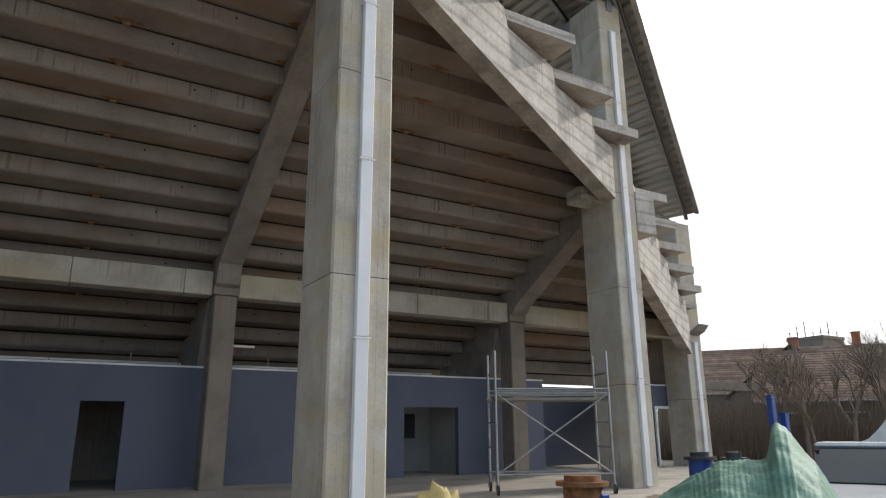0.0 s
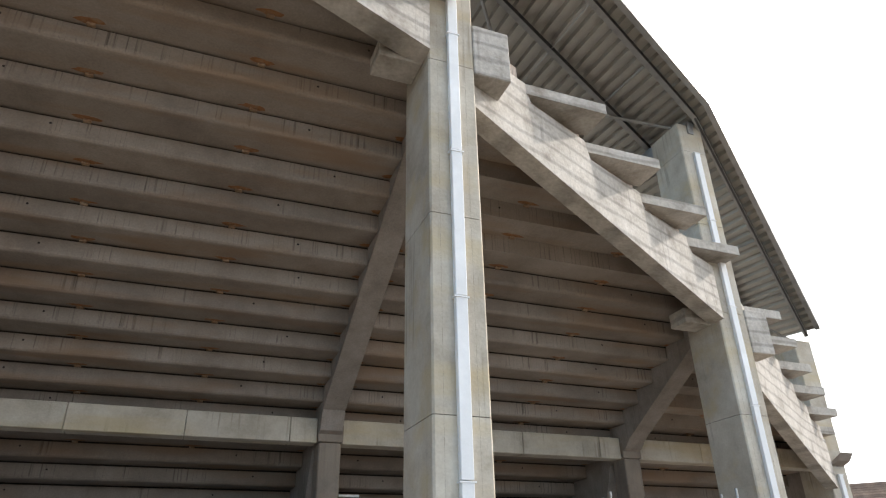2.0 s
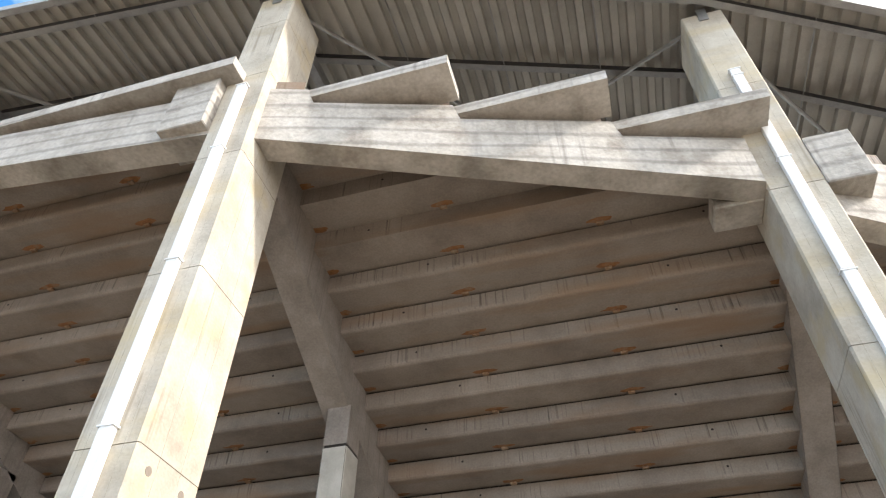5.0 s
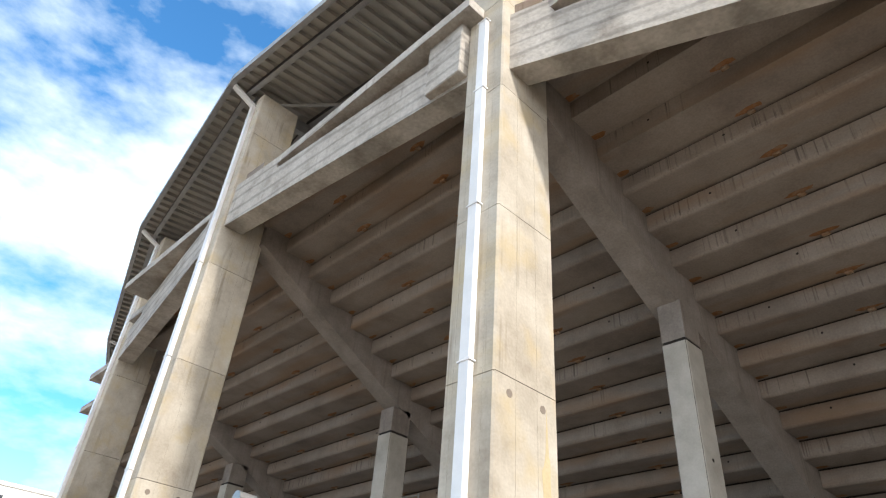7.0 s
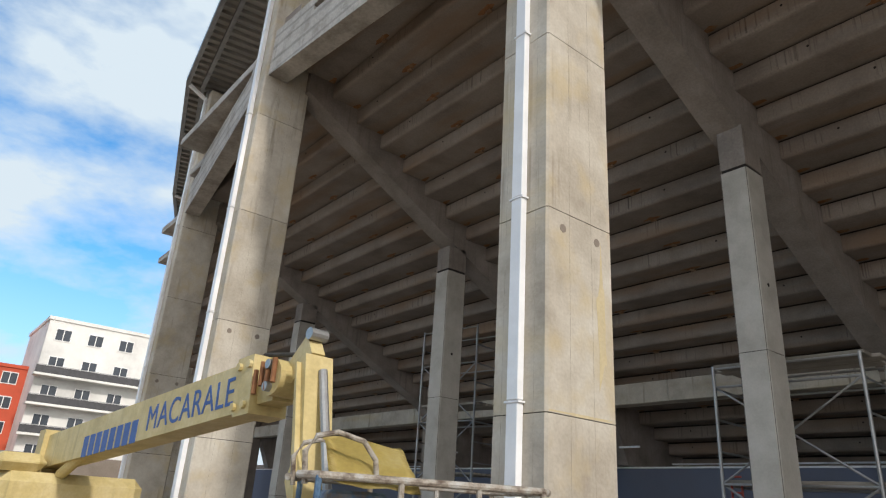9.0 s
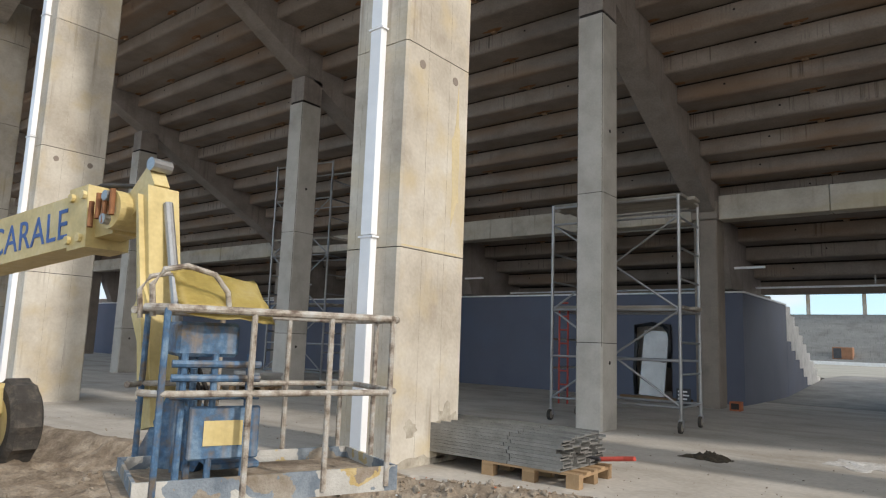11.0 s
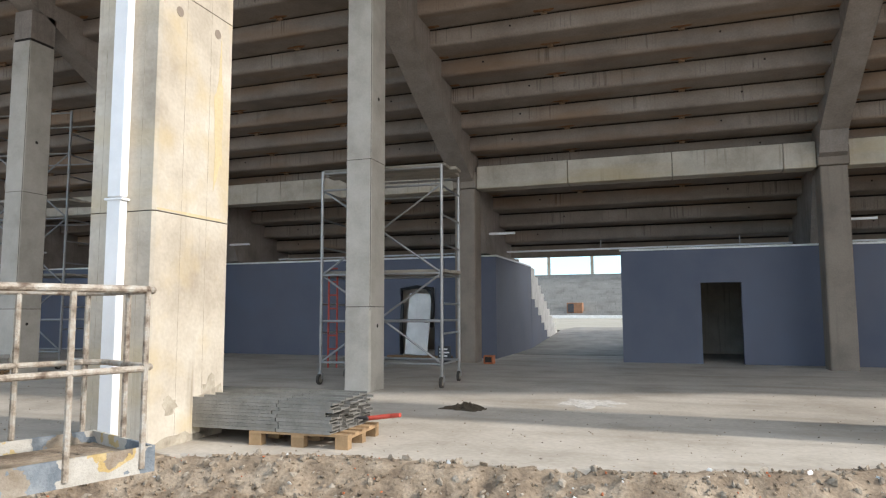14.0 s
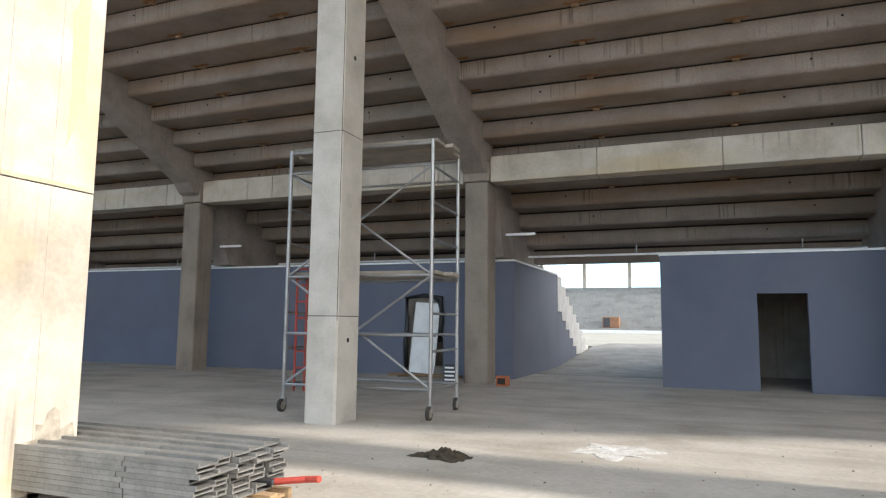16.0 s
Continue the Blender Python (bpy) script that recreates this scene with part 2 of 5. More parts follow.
def add_prism(bm, pts, axis, a, b):
    """Polygon pts swept along an axis from a to b. axis x: pts are (y, z); y: (x, z); z: (x, y)."""
    def place(p, d):
        return {"x": (d, p[0], p[1]), "y": (p[0], d, p[1]), "z": (p[0], p[1], d)}[axis]
    lo = [bm.verts.new(place(p, a)) for p in pts]
    hi = [bm.verts.new(place(p, b)) for p in pts]
    n = len(pts)
    bm.faces.new(lo[::-1])
    bm.faces.new(hi)
    for i in range(n):
        bm.faces.new((lo[i], lo[(i + 1) % n], hi[(i + 1) % n], hi[i]))
    return bm


def prism(pts, axis, a, b):
    return add_prism(bmesh.new(), pts, axis, a, b)


def add_tube(bm, pts, r, sides=8, cap=True):
    """A round bar along a polyline."""
    pts = [Vector(p) for p in pts]
    rings = []
    for i, p in enumerate(pts):
        d = (pts[min(i + 1, len(pts) - 1)] - pts[max(i - 1, 0)]).normalized()
        up = Vector((0, 0, 1)) if abs(d.z) < 0.9 else Vector((1, 0, 0))
        s = d.cross(up).normalized()
        u = s.cross(d)
        rr = r[i] if isinstance(r, (list, tuple)) else r
        rings.append([bm.verts.new(p + (s * math.cos(k * 2 * math.pi / sides) + u * math.sin(k * 2 * math.pi / sides)) * rr) for k in range(sides)])
    for a, b in zip(rings, rings[1:]):
        for k in range(sides):
            bm.faces.new((a[k], a[(k + 1) % sides], b[(k + 1) % sides], b[k]))
    if cap:
        bm.faces.new(rings[0][::-1])
        bm.faces.new(rings[-1])
    return bm


def tube(pts, r, sides=8):
    return add_tube(bmesh.new(), pts, r, sides)


def add_oriented(bm, a, b, w, h, up=(0, 0, 1)):
    """A rectangular bar from a to b, w wide and h deep."""
    a, b = Vector(a), Vector(b)
    d = (b - a).normalized()
    s = d.cross(Vector(up)).normalized()
    u = s.cross(d)
    q = [bm.verts.new(p + s * w / 2 * i + u * h / 2 * j) for p in (a, b) for i, j in ((-1, -1), (1, -1), (1, 1), (-1, 1))]
    for f in ((3, 2, 1, 0), (4, 5, 6, 7), (0, 1, 5, 4), (1, 2, 6, 5), (2, 3, 7, 6), (3, 0, 4, 7)):
        bm.faces.new([q[i] for i in f])
    return bm


def bar(a, b, w, h, up=(0, 0, 1)):
    return add_oriented(bmesh.new(), a, b, w, h, up)

# ---- the stand: plan ----
FRAME_X = {-4: -41.0, -3: -32.0, -2: -23.0, -1: -14.2, 0: -5.38, 1: 3.5, 2: 12.7, 3: 21.6}
COL_Y = {-4: 12.4, -3: 8.6, -2: 6.0, -1: 4.8, 0: 5.4, 1: 8.12, 2: 12.0, 3: 17.4}
EAVE_Z = {-4: 13.5, -3: 15.2, -2: 15.9, -1: 16.2, 0: 15.9, 1: 15.5, 2: 13.6, 3: 9.7}
BEAM_Z = {-4: (8.0, 10.0), -3: (10.0, 10.4), -2: (10.5, 10.9), -1: (11.12, 10.74), 0: (10.52, 9.62), 1: (8.95, 7.2), 2: (6.0, 4.1)}
PIPE_TOP = {-4: 13.0, -3: 15.0, -2: 15.4, -1: 15.7, 0: 11.98, 1: 12.85, 2: 12.35, 3: 4.6}
INNER_X = {-4: -40.2, -3: -31.3, -2: -22.5, -1: -13.85, 0: -5.25, 1: 3.72, 2: 13.0, 3: 21.7}
COL_W, COL_D = 0.86, 1.22
TREAD, RISE, ROW_Y, ROW_Z = 0.8, 0.4227, 17.0, 6.12
RAKER = {-4: (5.4, 0.53), -3: (5.4, 0.53), -2: (5.4, 0.53), -1: (5.4, 0.53), 0: (5.25, 0.5), 1: (5.65, 0.57), 2: (5.38, 0.56), 3: (5.4, 0.53)}


def row_y(i):
    return ROW_Y - TREAD * i


def row_z(i):
    return ROW_Z + RISE * i


# ---- ground and slab ----
bm = bmesh.new()
GX = [-400, -120, -60, -40] + [-30 + 0.6 * i for i in range(35)] + [-9 + 0.065 * i for i in range(215)] + [5.2 + 0.6 * i for i in range(42)] + [40, 60, 120, 400]
GY = [-400, -120, -50, -30, -20, -14, -10, -7, -5, -3, -2, -1] + [0.13 * i for i in range(25)] + [3.25 + 0.055 * i for i in range(90)] + [8.2 + 0.6 * i for i in range(50)] + [50, 120, 400]


def slab_edge(x):
    return float(np.interp(x, (-60, -30, -16, -11.6, -6.2, -4.6, -3, 0, 1.4, 3.5, 12.7, 21.6, 60), (12, 7.0, 4.3, 4.0, 4.7, 5.5, 5.8, 6.1, 6.7, 7.6, 11.5, 16.9, 30)))


def ground_z(x, y):
    d = y - slab_edge(x)
    rough = 0.10 * noise.noise((x * 0.5, y * 0.5, 0)) + 0.05 * noise.noise((x * 1.7, y * 1.7, 3)) + 0.025 * noise.noise((x * 4, y * 4, 7))
    if abs(x) > 45 or y < -20:
        return -0.28
    if d > 0.3:
        return -0.35
    rough += 0.06 * noise.noise((x * 6, y * 6, 11)) + 0.055 * noise.noise((x * 13, y * 13, 4)) + 0.03 * noise.noise((x * 27, y * 27, 8))
    if -2.2 < x < 1.2 and -1.1 < d < -0.25:
        rough += 0.08 * max(math.sin((x + 0.6 * y) * 16), 0) * math.sin((d + 1.1) * 3.7)      # tyre lug prints
    bank = 0.255 * math.exp(-((d + 0.05) / 0.28) ** 2)
    return min(-0.24 + bank + rough * (1.0 if d < -0.4 else 0.8), 0.012 if d > -0.2 else 0.2)


grid = [[bm.verts.new((x, y, ground_z(x, y))) for x in GX] for y in GY]
for j in range(len(GY) - 1):
    for i in range(len(GX) - 1):
        bm.faces.new((grid[j][i], grid[j][i + 1], grid[j + 1][i + 1], grid[j + 1][i]))
structure("ground", bm, DIRT, "rutted dry brown mud and rubble of the building site", smooth=True)
bm = bmesh.new()
xs = [-60 + 0.6 * i for i in range(85)] + [-9 + 0.08 * i for i in range(200)] + [7 + 0.6 * i for i in range(30)]
lo = [(x, slab_edge(x) + 0.10 * noise.noise((x * 1.1, 0, 5)) + 0.06 * noise.noise((x * 4, 0, 9)) + 0.02 * noise.noise((x * 11, 0, 2))) for x in xs]
top = [bm.verts.new((x, y, 0)) for x, y in lo]
bot = [bm.verts.new((x, y - 0.12, -0.5)) for x, y in lo]
far = [bm.verts.new((x, 34.0, 0)) for x in xs]
for i in range(len(xs) - 1):
    bm.faces.new((top[i], top[i + 1], far[i + 1], far[i]))
    bm.faces.new((bot[i], bot[i + 1], top[i + 1], top[i]))
structure("floor", bm, SLAB, "dusty stained concrete slab under the stand")

# ---- columns ----
SPLASH = material("cement_splash", (0.36, 0.325, 0.265), 0.9, dark=(0.25, 0.22, 0.175), light=(0.46, 0.42, 0.35), scale=7, fine=30, spread=0.3, bump=0.1)
YELLOW_STAIN = material("yellow_runoff", (0.56, 0.47, 0.29), 0.9, dark=(0.5, 0.43, 0.3), light=(0.60, 0.52, 0.36), scale=3, fine=30, bump=0.1)


def outer_column(k):
    x, y = FRAME_X[k], COL_Y[k]
    t = thing("outer_column", "tall cast concrete column with lift joints and a white downpipe", "column", "outer columns", (x, y, 0))
    top = EAVE_Z[k] - 0.25
    lifts = [-0.5] + [v for v in (2.43, 4.87, 7.45, 10.0, 12.4, 14.4) if v < top - 0.8] + [top]
    if k == 1:
        lifts = [-0.5, 3.4, 6.45, 9.5, 12.4, top]
    shape = [(-COL_W / 2 + 0.03, 0), (COL_W / 2 - 0.03, 0), (COL_W / 2, 0.03), (COL_W / 2, COL_D - 0.03), (COL_W / 2 - 0.03, COL_D), (-COL_W / 2 + 0.03, COL_D), (-COL_W / 2, COL_D - 0.03), (-COL_W / 2, 0.03)]
    for a, b in zip(lifts, lifts[1:]):
        part("lift", prism(shape, "z", a, b - 0.012), CONCRETE, t)
    if k in (-1, 0, 1, 2):
        for yy in (0.40, 0.81):
            part("form_seam", box(COL_W / 2 - 0.001, COL_W / 2 + 0.0015, yy - 0.0018, yy + 0.0018, 0.05, top - 0.1), SPLASH, t)
        for xx in (-0.27, 0.24):
            part("form_seam", box(xx - 0.0018, xx + 0.0018, -0.0015, 0.001, 0.05, top - 0.1), SPLASH, t)
    for zj in lifts[2:3]:
        for yy in (0.28, 0.92):
            part("tie_plug", tube([(COL_W / 2 - 0.005, yy, zj - 0.22), (COL_W / 2 + 0.004, yy, zj - 0.22)], 0.055, 12), LOW_CONC, t)
    part("core", box(-COL_W / 2 + 0.02, COL_W / 2 - 0.02, 0.02, COL_D - 0.02, -0.5, top - 0.05), JOINT, t)
    if k in (1, 2):
        part("bracket", box(COL_W / 2 + 0.001, COL_W / 2 + 0.72, -0.02, 0.6, BEAM_Z[k][0] + 0.45, BEAM_Z[k][0] + 1.6, 0.02), BEAM_CONC, t)
    if k == 0:
        part("bracket", box(-COL_W / 2 - 0.92, -COL_W / 2 - 0.001, -0.2, 0.6, BEAM_Z[k - 1][1] + 0.12, BEAM_Z[k - 1][1] + 1.75, 0.02), BEAM_CONC, t)
    if k in (1, 2):
        part("haunch", box(-COL_W / 2 - 0.8, -COL_W / 2 - 0.001, 0.3, 0.9, BEAM_Z[k - 1][1] - 0.02, BEAM_Z[k - 1][1] + 0.36, 0.02), BEAM_CONC, t)
    if k == 0:
        rs = random.Random(4)
        for cy, cz, ry, rz, m in ((0.32, 0.42, 0.13, 0.09, SPLASH), (0.95, 0.35, 0.2, 0.34, SPLASH), (0.5, 0.02, 0.5, 0.1, SPLASH), (0.62, 2.45, 0.6, 0.018, YELLOW_STAIN), (0.98, 3.6, 0.09, 0.9, YELLOW_STAIN)):
            pts = []
            for q in range(22):
                f = 1 + rs.uniform(-0.38, 0.25)
                pts.append((min(max(cy + ry * f * math.cos(q * math.pi / 11), 0.04), COL_D - 0.04), cz + rz * f * math.sin(q * math.pi / 11)))
            part("stain", prism(pts, "x", COL_W / 2 - 0.001, COL_W / 2 + 0.0015), m, t, "cement splash and run-off stain")
    if k in (-3, -2, -1):
        part("pipe_elbow", bar((0, -0.05, PIPE_TOP[k] - 0.02), (-0.1, -0.72, EAVE_Z[k] - 0.12), 0.16, 0.1), PIPE_WHITE, t, "white downpipe elbow")
    pipe_from = 0.05
    z = pipe_from
    pt = PIPE_TOP[k]
    while z < pt:
        e = min(z + 2.52, pt)
        part("downpipe", box(-0.09, 0.09, -0.1, -0.002, z, e - 0.012, 0.008), PIPE_WHITE, t, "white box-section downpipe")
        part("pipe_clip", box(-0.115, 0.115, -0.112, -0.001, e - 0.035, e - 0.013), PIPE_WHITE, t)
        z = e
    return t


for k in FRAME_X:
    outer_column(k)


def round_rect(w, d, c):
    return [(-w / 2 + c, 0), (w / 2 - c, 0), (w / 2, c), (w / 2, d - c), (w / 2 - c, d), (-w / 2 + c, d), (-w / 2, d - c), (-w / 2, c)]


def inner_columns(k):
    x = INNER_X[k]
    if COL_Y[k] < 8:
        near = k == 0
        t = thing("mid_column", "slender pale precast concrete column with a dark bearing joint under the raker", "column", "mid columns", (-5.17 if near else x, 10.54 if near else 10.8, 0))
        w, d = (0.5, 0.62) if near else (0.54, 0.66)
        top = 7.42 if near else 7.58
        lifts = (-0.2, 1.47, 4.09, top)
        for a, b in zip(lifts, lifts[1:]):
            part("lift", prism(round_rect(w, d, 0.03), "z", a, b - 0.012), MID_CONC, t)
        part("joint_core", box(-w / 2 + 0.012, w / 2 - 0.012, 0.012, d - 0.012, 1.4, top - 0.02), JOINT, t)
        # Added black filler that stands for the dark of the gap under the cap.
        part("bearing", box(-w / 2 + 0.03, w / 2 - 0.03, 0.03, d - 0.03, top - 0.012, top + 0.06), JOINT, t, "black block filling the gap under the cap")
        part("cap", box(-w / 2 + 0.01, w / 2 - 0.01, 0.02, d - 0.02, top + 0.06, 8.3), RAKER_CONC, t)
        for z in (1.13, 5.25):
            part("socket_hole", tube([(w / 2 - 0.01, 0.3, z), (w / 2 + 0.003, 0.3, z)], 0.035, 10), JOINT, t)
    if k == 3:
        return
    t = thing("inner_column", "brown weathered concrete column carrying the longitudinal beam", "column", "inner columns", (x, 17.3, 0))
    part("shaft", prism(round_rect(0.58, 0.62, 0.03), "z", -0.2, 4.72), LOW_CONC, t)
    part("corbel", box(-0.33, 0.33, -0.04, 0.66, 4.74, 5.2, 0.02), LOW_CONC, t)


for k in FRAME_X:
    inner_columns(k)


# ---- rakers ----
def raker(k):
    x = INNER_X[k] - 0.03
    y0 = COL_Y[k] + COL_D - 0.1
    z_in, s = RAKER[k]
    t = thing("raker_beam", "inclined concrete raker beam with stepped top under the seating", "beam", "raker beams", (x, 0, 0))
    zb = lambda y: z_in + s * (16.6 - y)
    i1 = int((ROW_Y - y0) / TREAD)
    pts = [(y0, zb(y0)), (y0, row_z(i1) + 0.05)]
    for i in range(i1, -7, -1):
        pts += [(row_y(i), row_z(i) + 0.0), (row_y(i), row_z(i - 1) + 0.0)]
    pts += [(22.9, row_z(-7)), (22.9, 3.06), (18.7, 3.06), (18.0, 4.62), (17.1, 5.0), (16.9, zb(16.9))]
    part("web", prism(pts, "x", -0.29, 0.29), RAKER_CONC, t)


for k in FRAME_X:
    raker(k)


# ---- seating rows, seen from beneath ----
def back_y(k, x):
    f = (x - FRAME_X[k]) / (FRAME_X[k + 1] - FRAME_X[k])
    return COL_Y[k] + f * (COL_Y[k + 1] - COL_Y[k]) + 0.05


def clip_outside(poly, k):
    """Keeps the part of a plan polygon that lies inside the back beam of bay k."""
    out = []
    g = lambda p: p[1] - back_y(k, p[0]) - 0.12
    for a, b in zip(poly, poly[1:] + poly[:1]):
        ga, gb = g(a), g(b)
        if ga >= 0:
            out.append(a)
        if ga * gb < 0:
            f = ga / (ga - gb)
            out.append((a[0] + f * (b[0] - a[0]), a[1] + f * (b[1] - a[1])))
    return out


def cut_beyond(poly, k):
    out = []
    g = lambda p: back_y(k, p[0]) + 0.12 - p[1]
    for a, b in zip(poly, poly[1:] + poly[:1]):
        ga, gb = g(a), g(b)
        if ga >= 0:
            out.append(a)
        if ga * gb < 0:
            f = ga / (ga - gb)
            out.append((a[0] + f * (b[0] - a[0]), a[1] + f * (b[1] - a[1])))
    return out


SEATING = {}
for k in range(-4, 3):
    SEATING[k] = thing("seating_deck", "precast concrete seating rows, rust-stained along the joints", "seating deck", "seating decks")
    xl, xr = INNER_X[k] + 0.2, INNER_X[k + 1] - 0.2
    for i in range(-6, 16):
        y1, y0 = row_y(i), row_y(i) - TREAD
        ends = [xl, xr]
        slope = COL_Y[k + 1] - COL_Y[k]
        # where the back beam crosses the inner edge of the row
        f = (y1 - 0.05 - COL_Y[k]) / slope
        xc = FRAME_X[k] + f * (FRAME_X[k + 1] - FRAME_X[k])
        if slope > 0:
            ends[1] = min(xr, xc)
        else:
            ends[0] = max(xl, xc)
        if ends[1] - ends[0] < 0.3:
            continue
        z = row_z(i)
        poly = [(ends[0], y0), (ends[1], y0), (ends[1], y1), (ends[0], y1)]
        ins = clip_outside([(ends[0], y0), (ends[1], y0), (ends[1], y1 + 0.06), (ends[0], y1 + 0.06)], k)
        if len(ins) > 2:
            if len(ins) == 4 and abs(ins[0][1] - y0) < 1e-6 and abs(ins[1][1] - y0) < 1e-6 and abs(ins[1][0] - ends[1]) < 1e-6 and abs(ins[2][0] - ends[1]) < 1e-6 and abs(ins[0][0] - ends[0]) < 1e-6:
                prof = [(y0, z + RISE - 0.05), (y0, z + 0.09), (y0 + 0.012, z + 0.045), (y0 + 0.04, z + 0.013), (y0 + 0.085, z), (y1 + 0.06, z), (y1 + 0.06, z + RISE - 0.004), (y0 + 0.045, z + RISE - 0.004), (y0 + 0.045, z + RISE - 0.05)]
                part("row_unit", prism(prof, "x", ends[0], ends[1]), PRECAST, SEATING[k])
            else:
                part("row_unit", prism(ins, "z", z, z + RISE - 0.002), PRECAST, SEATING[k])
            span = FRAME_X[k + 1] - FRAME_X[k]
            xlim = FRAME_X[k] + (y1 - 0.3 - COL_Y[k]) / slope * span
            sa, sb = (ends[0], min(ends[1], xlim)) if slope > 0 else (max(ends[0], xlim), ends[1])
            if sb - sa > 0.2:
                part("joint_seal", box(sa - 0.04, sb + 0.04, y1 + 0.04, y1 + 0.059, z - 0.054, z - 0.002), JOINT, SEATING[k], "dark open joint")
            for fx in (0.34, 0.655):
                px = FRAME_X[k] + fx * (FRAME_X[k + 1] - FRAME_X[k])
                if px < ends[1] - 0.3 and y1 > back_y(k, px) + 0.7 and i > -4:
                    part("bearing_pad", box(px - 0.07, px + 0.07, y1 - 0.09, y1 + 0.0, z - 0.05, z - 0.001, 0.01), PAD, SEATING[k], "rusty bearing pad")
                    n = 11
                    ang = [q * 2 * math.pi / n for q in range(n)]
                    blot = [(px + (0.12 + 0.13 * abs(noise.noise((px + q, y1, q * 1.3)))) * math.cos(q) * 1.6, y1 - 0.11 + (0.07 + 0.06 * noise.noise((q * 2, px, y1))) * math.sin(q)) for q in ang]
                    part("rust_stain", prism(blot, "z", z - 0.003, z + 0.001), RUST_SOFT, SEATING[k], "brown rust stain")
            for px in (ends[0] + 0.16, ends[1] - 0.16):
                if i > -4 and y1 > back_y(k, px) + 0.9:
                    blot = [(px + (0.15 + 0.12 * noise.noise((px, y1, q * 1.7))) * math.cos(q), y1 - 0.10 + (0.07 + 0.05 * noise.noise((q * 2, y1, px))) * math.sin(q)) for q in [m * 2 * math.pi / 9 for m in range(9)]]
                    part("rust_stain", prism(blot, "z", z - 0.003, z + 0.001), RUST_SOFT, SEATING[k], "brown rust stain")
            for fx in (0.22, 0.80):
                px = FRAME_X[k] + (fx + 0.06 * math.sin(i * 2.3 + k)) * (FRAME_X[k + 1] - FRAME_X[k])
                if px < ends[1] - 0.3 and y0 > back_y(k, px) + 0.3:
                    part("lifting_hole", tube([(px, y0 - 0.003, z + 0.24), (px, y0 + 0.01, z + 0.24)], 0.024, 8), JOINT, SEATING[k])
        outp = cut_beyond(poly, k)
        if len(outp) > 2 and ((slope < 0 and ends[0] < FRAME_X[k + 1] - 4.4) or (slope > 0 and ends[1] > FRAME_X[k] + 2.4)):
            # Row ends take the paler beam concrete to carry the sun on them.
            part("row_end", prism(outp, "z", z + RISE - 0.25, z + RISE), BEAM_CONC, SEATING[k], "exposed sunlit end of a seating row, in paler concrete")


# ---- oblique back beams ----
def back_beam(k):
    xa, xb = FRAME_X[k] + COL_W / 2, FRAME_X[k + 1] - COL_W / 2
    za, zb = BEAM_Z[k]
    t = thing("back_beam", "sloping board-marked concrete beam with a stepped top between columns", "beam", "back beams")
    bm = bmesh.new()
    n = 60
    tops = []
    for j in range(n + 1):
        x = xa + (xb - xa) * j / n
        y = back_y(k, x)
        i = math.floor((ROW_Y - y) / TREAD)
        tops.append(row_z(i))
    prev = None
    for j in range(n + 1):
        x = xa + (xb - xa) * j / n
        y = back_y(k, x)
        b = za + (zb - za) * j / n
        tp = max(tops[j], b + 0.5)
        ring = [bm.verts.new(p) for p in ((x, y, b), (x, y, tp), (x, y + 0.5, tp), (x, y + 0.5, b))]
        if prev:
            for a in range(4):
                bm.faces.new((prev[a], prev[(a + 1) % 4], ring[(a + 1) % 4], ring[a]))
        else:
            bm.faces.new(ring)
        prev = ring
    bm.faces.new(prev[::-1])
    part("web", bm, BEAM_CONC, t)


for k in range(-4, 3):
    back_beam(k)

# ---- longitudinal beam on the inner columns ----
for k in range(-4, 3):
    t = thing("longitudinal_beam", "pale precast concrete beam running along the inner columns", "beam", "longitudinal beams", (INNER_X[k], 17.35, 4.72))
    L = INNER_X[k + 1] - INNER_X[k]
    cuts = [0.33, L * 0.315, L * 0.605, L * 0.885, L - 0.33]
    for a, b in zip(cuts, cuts[1:]):
        part("segment", box(a, b - 0.012, 0, 0.5, 0, 0.62, 0.015), CONCRETE, t)

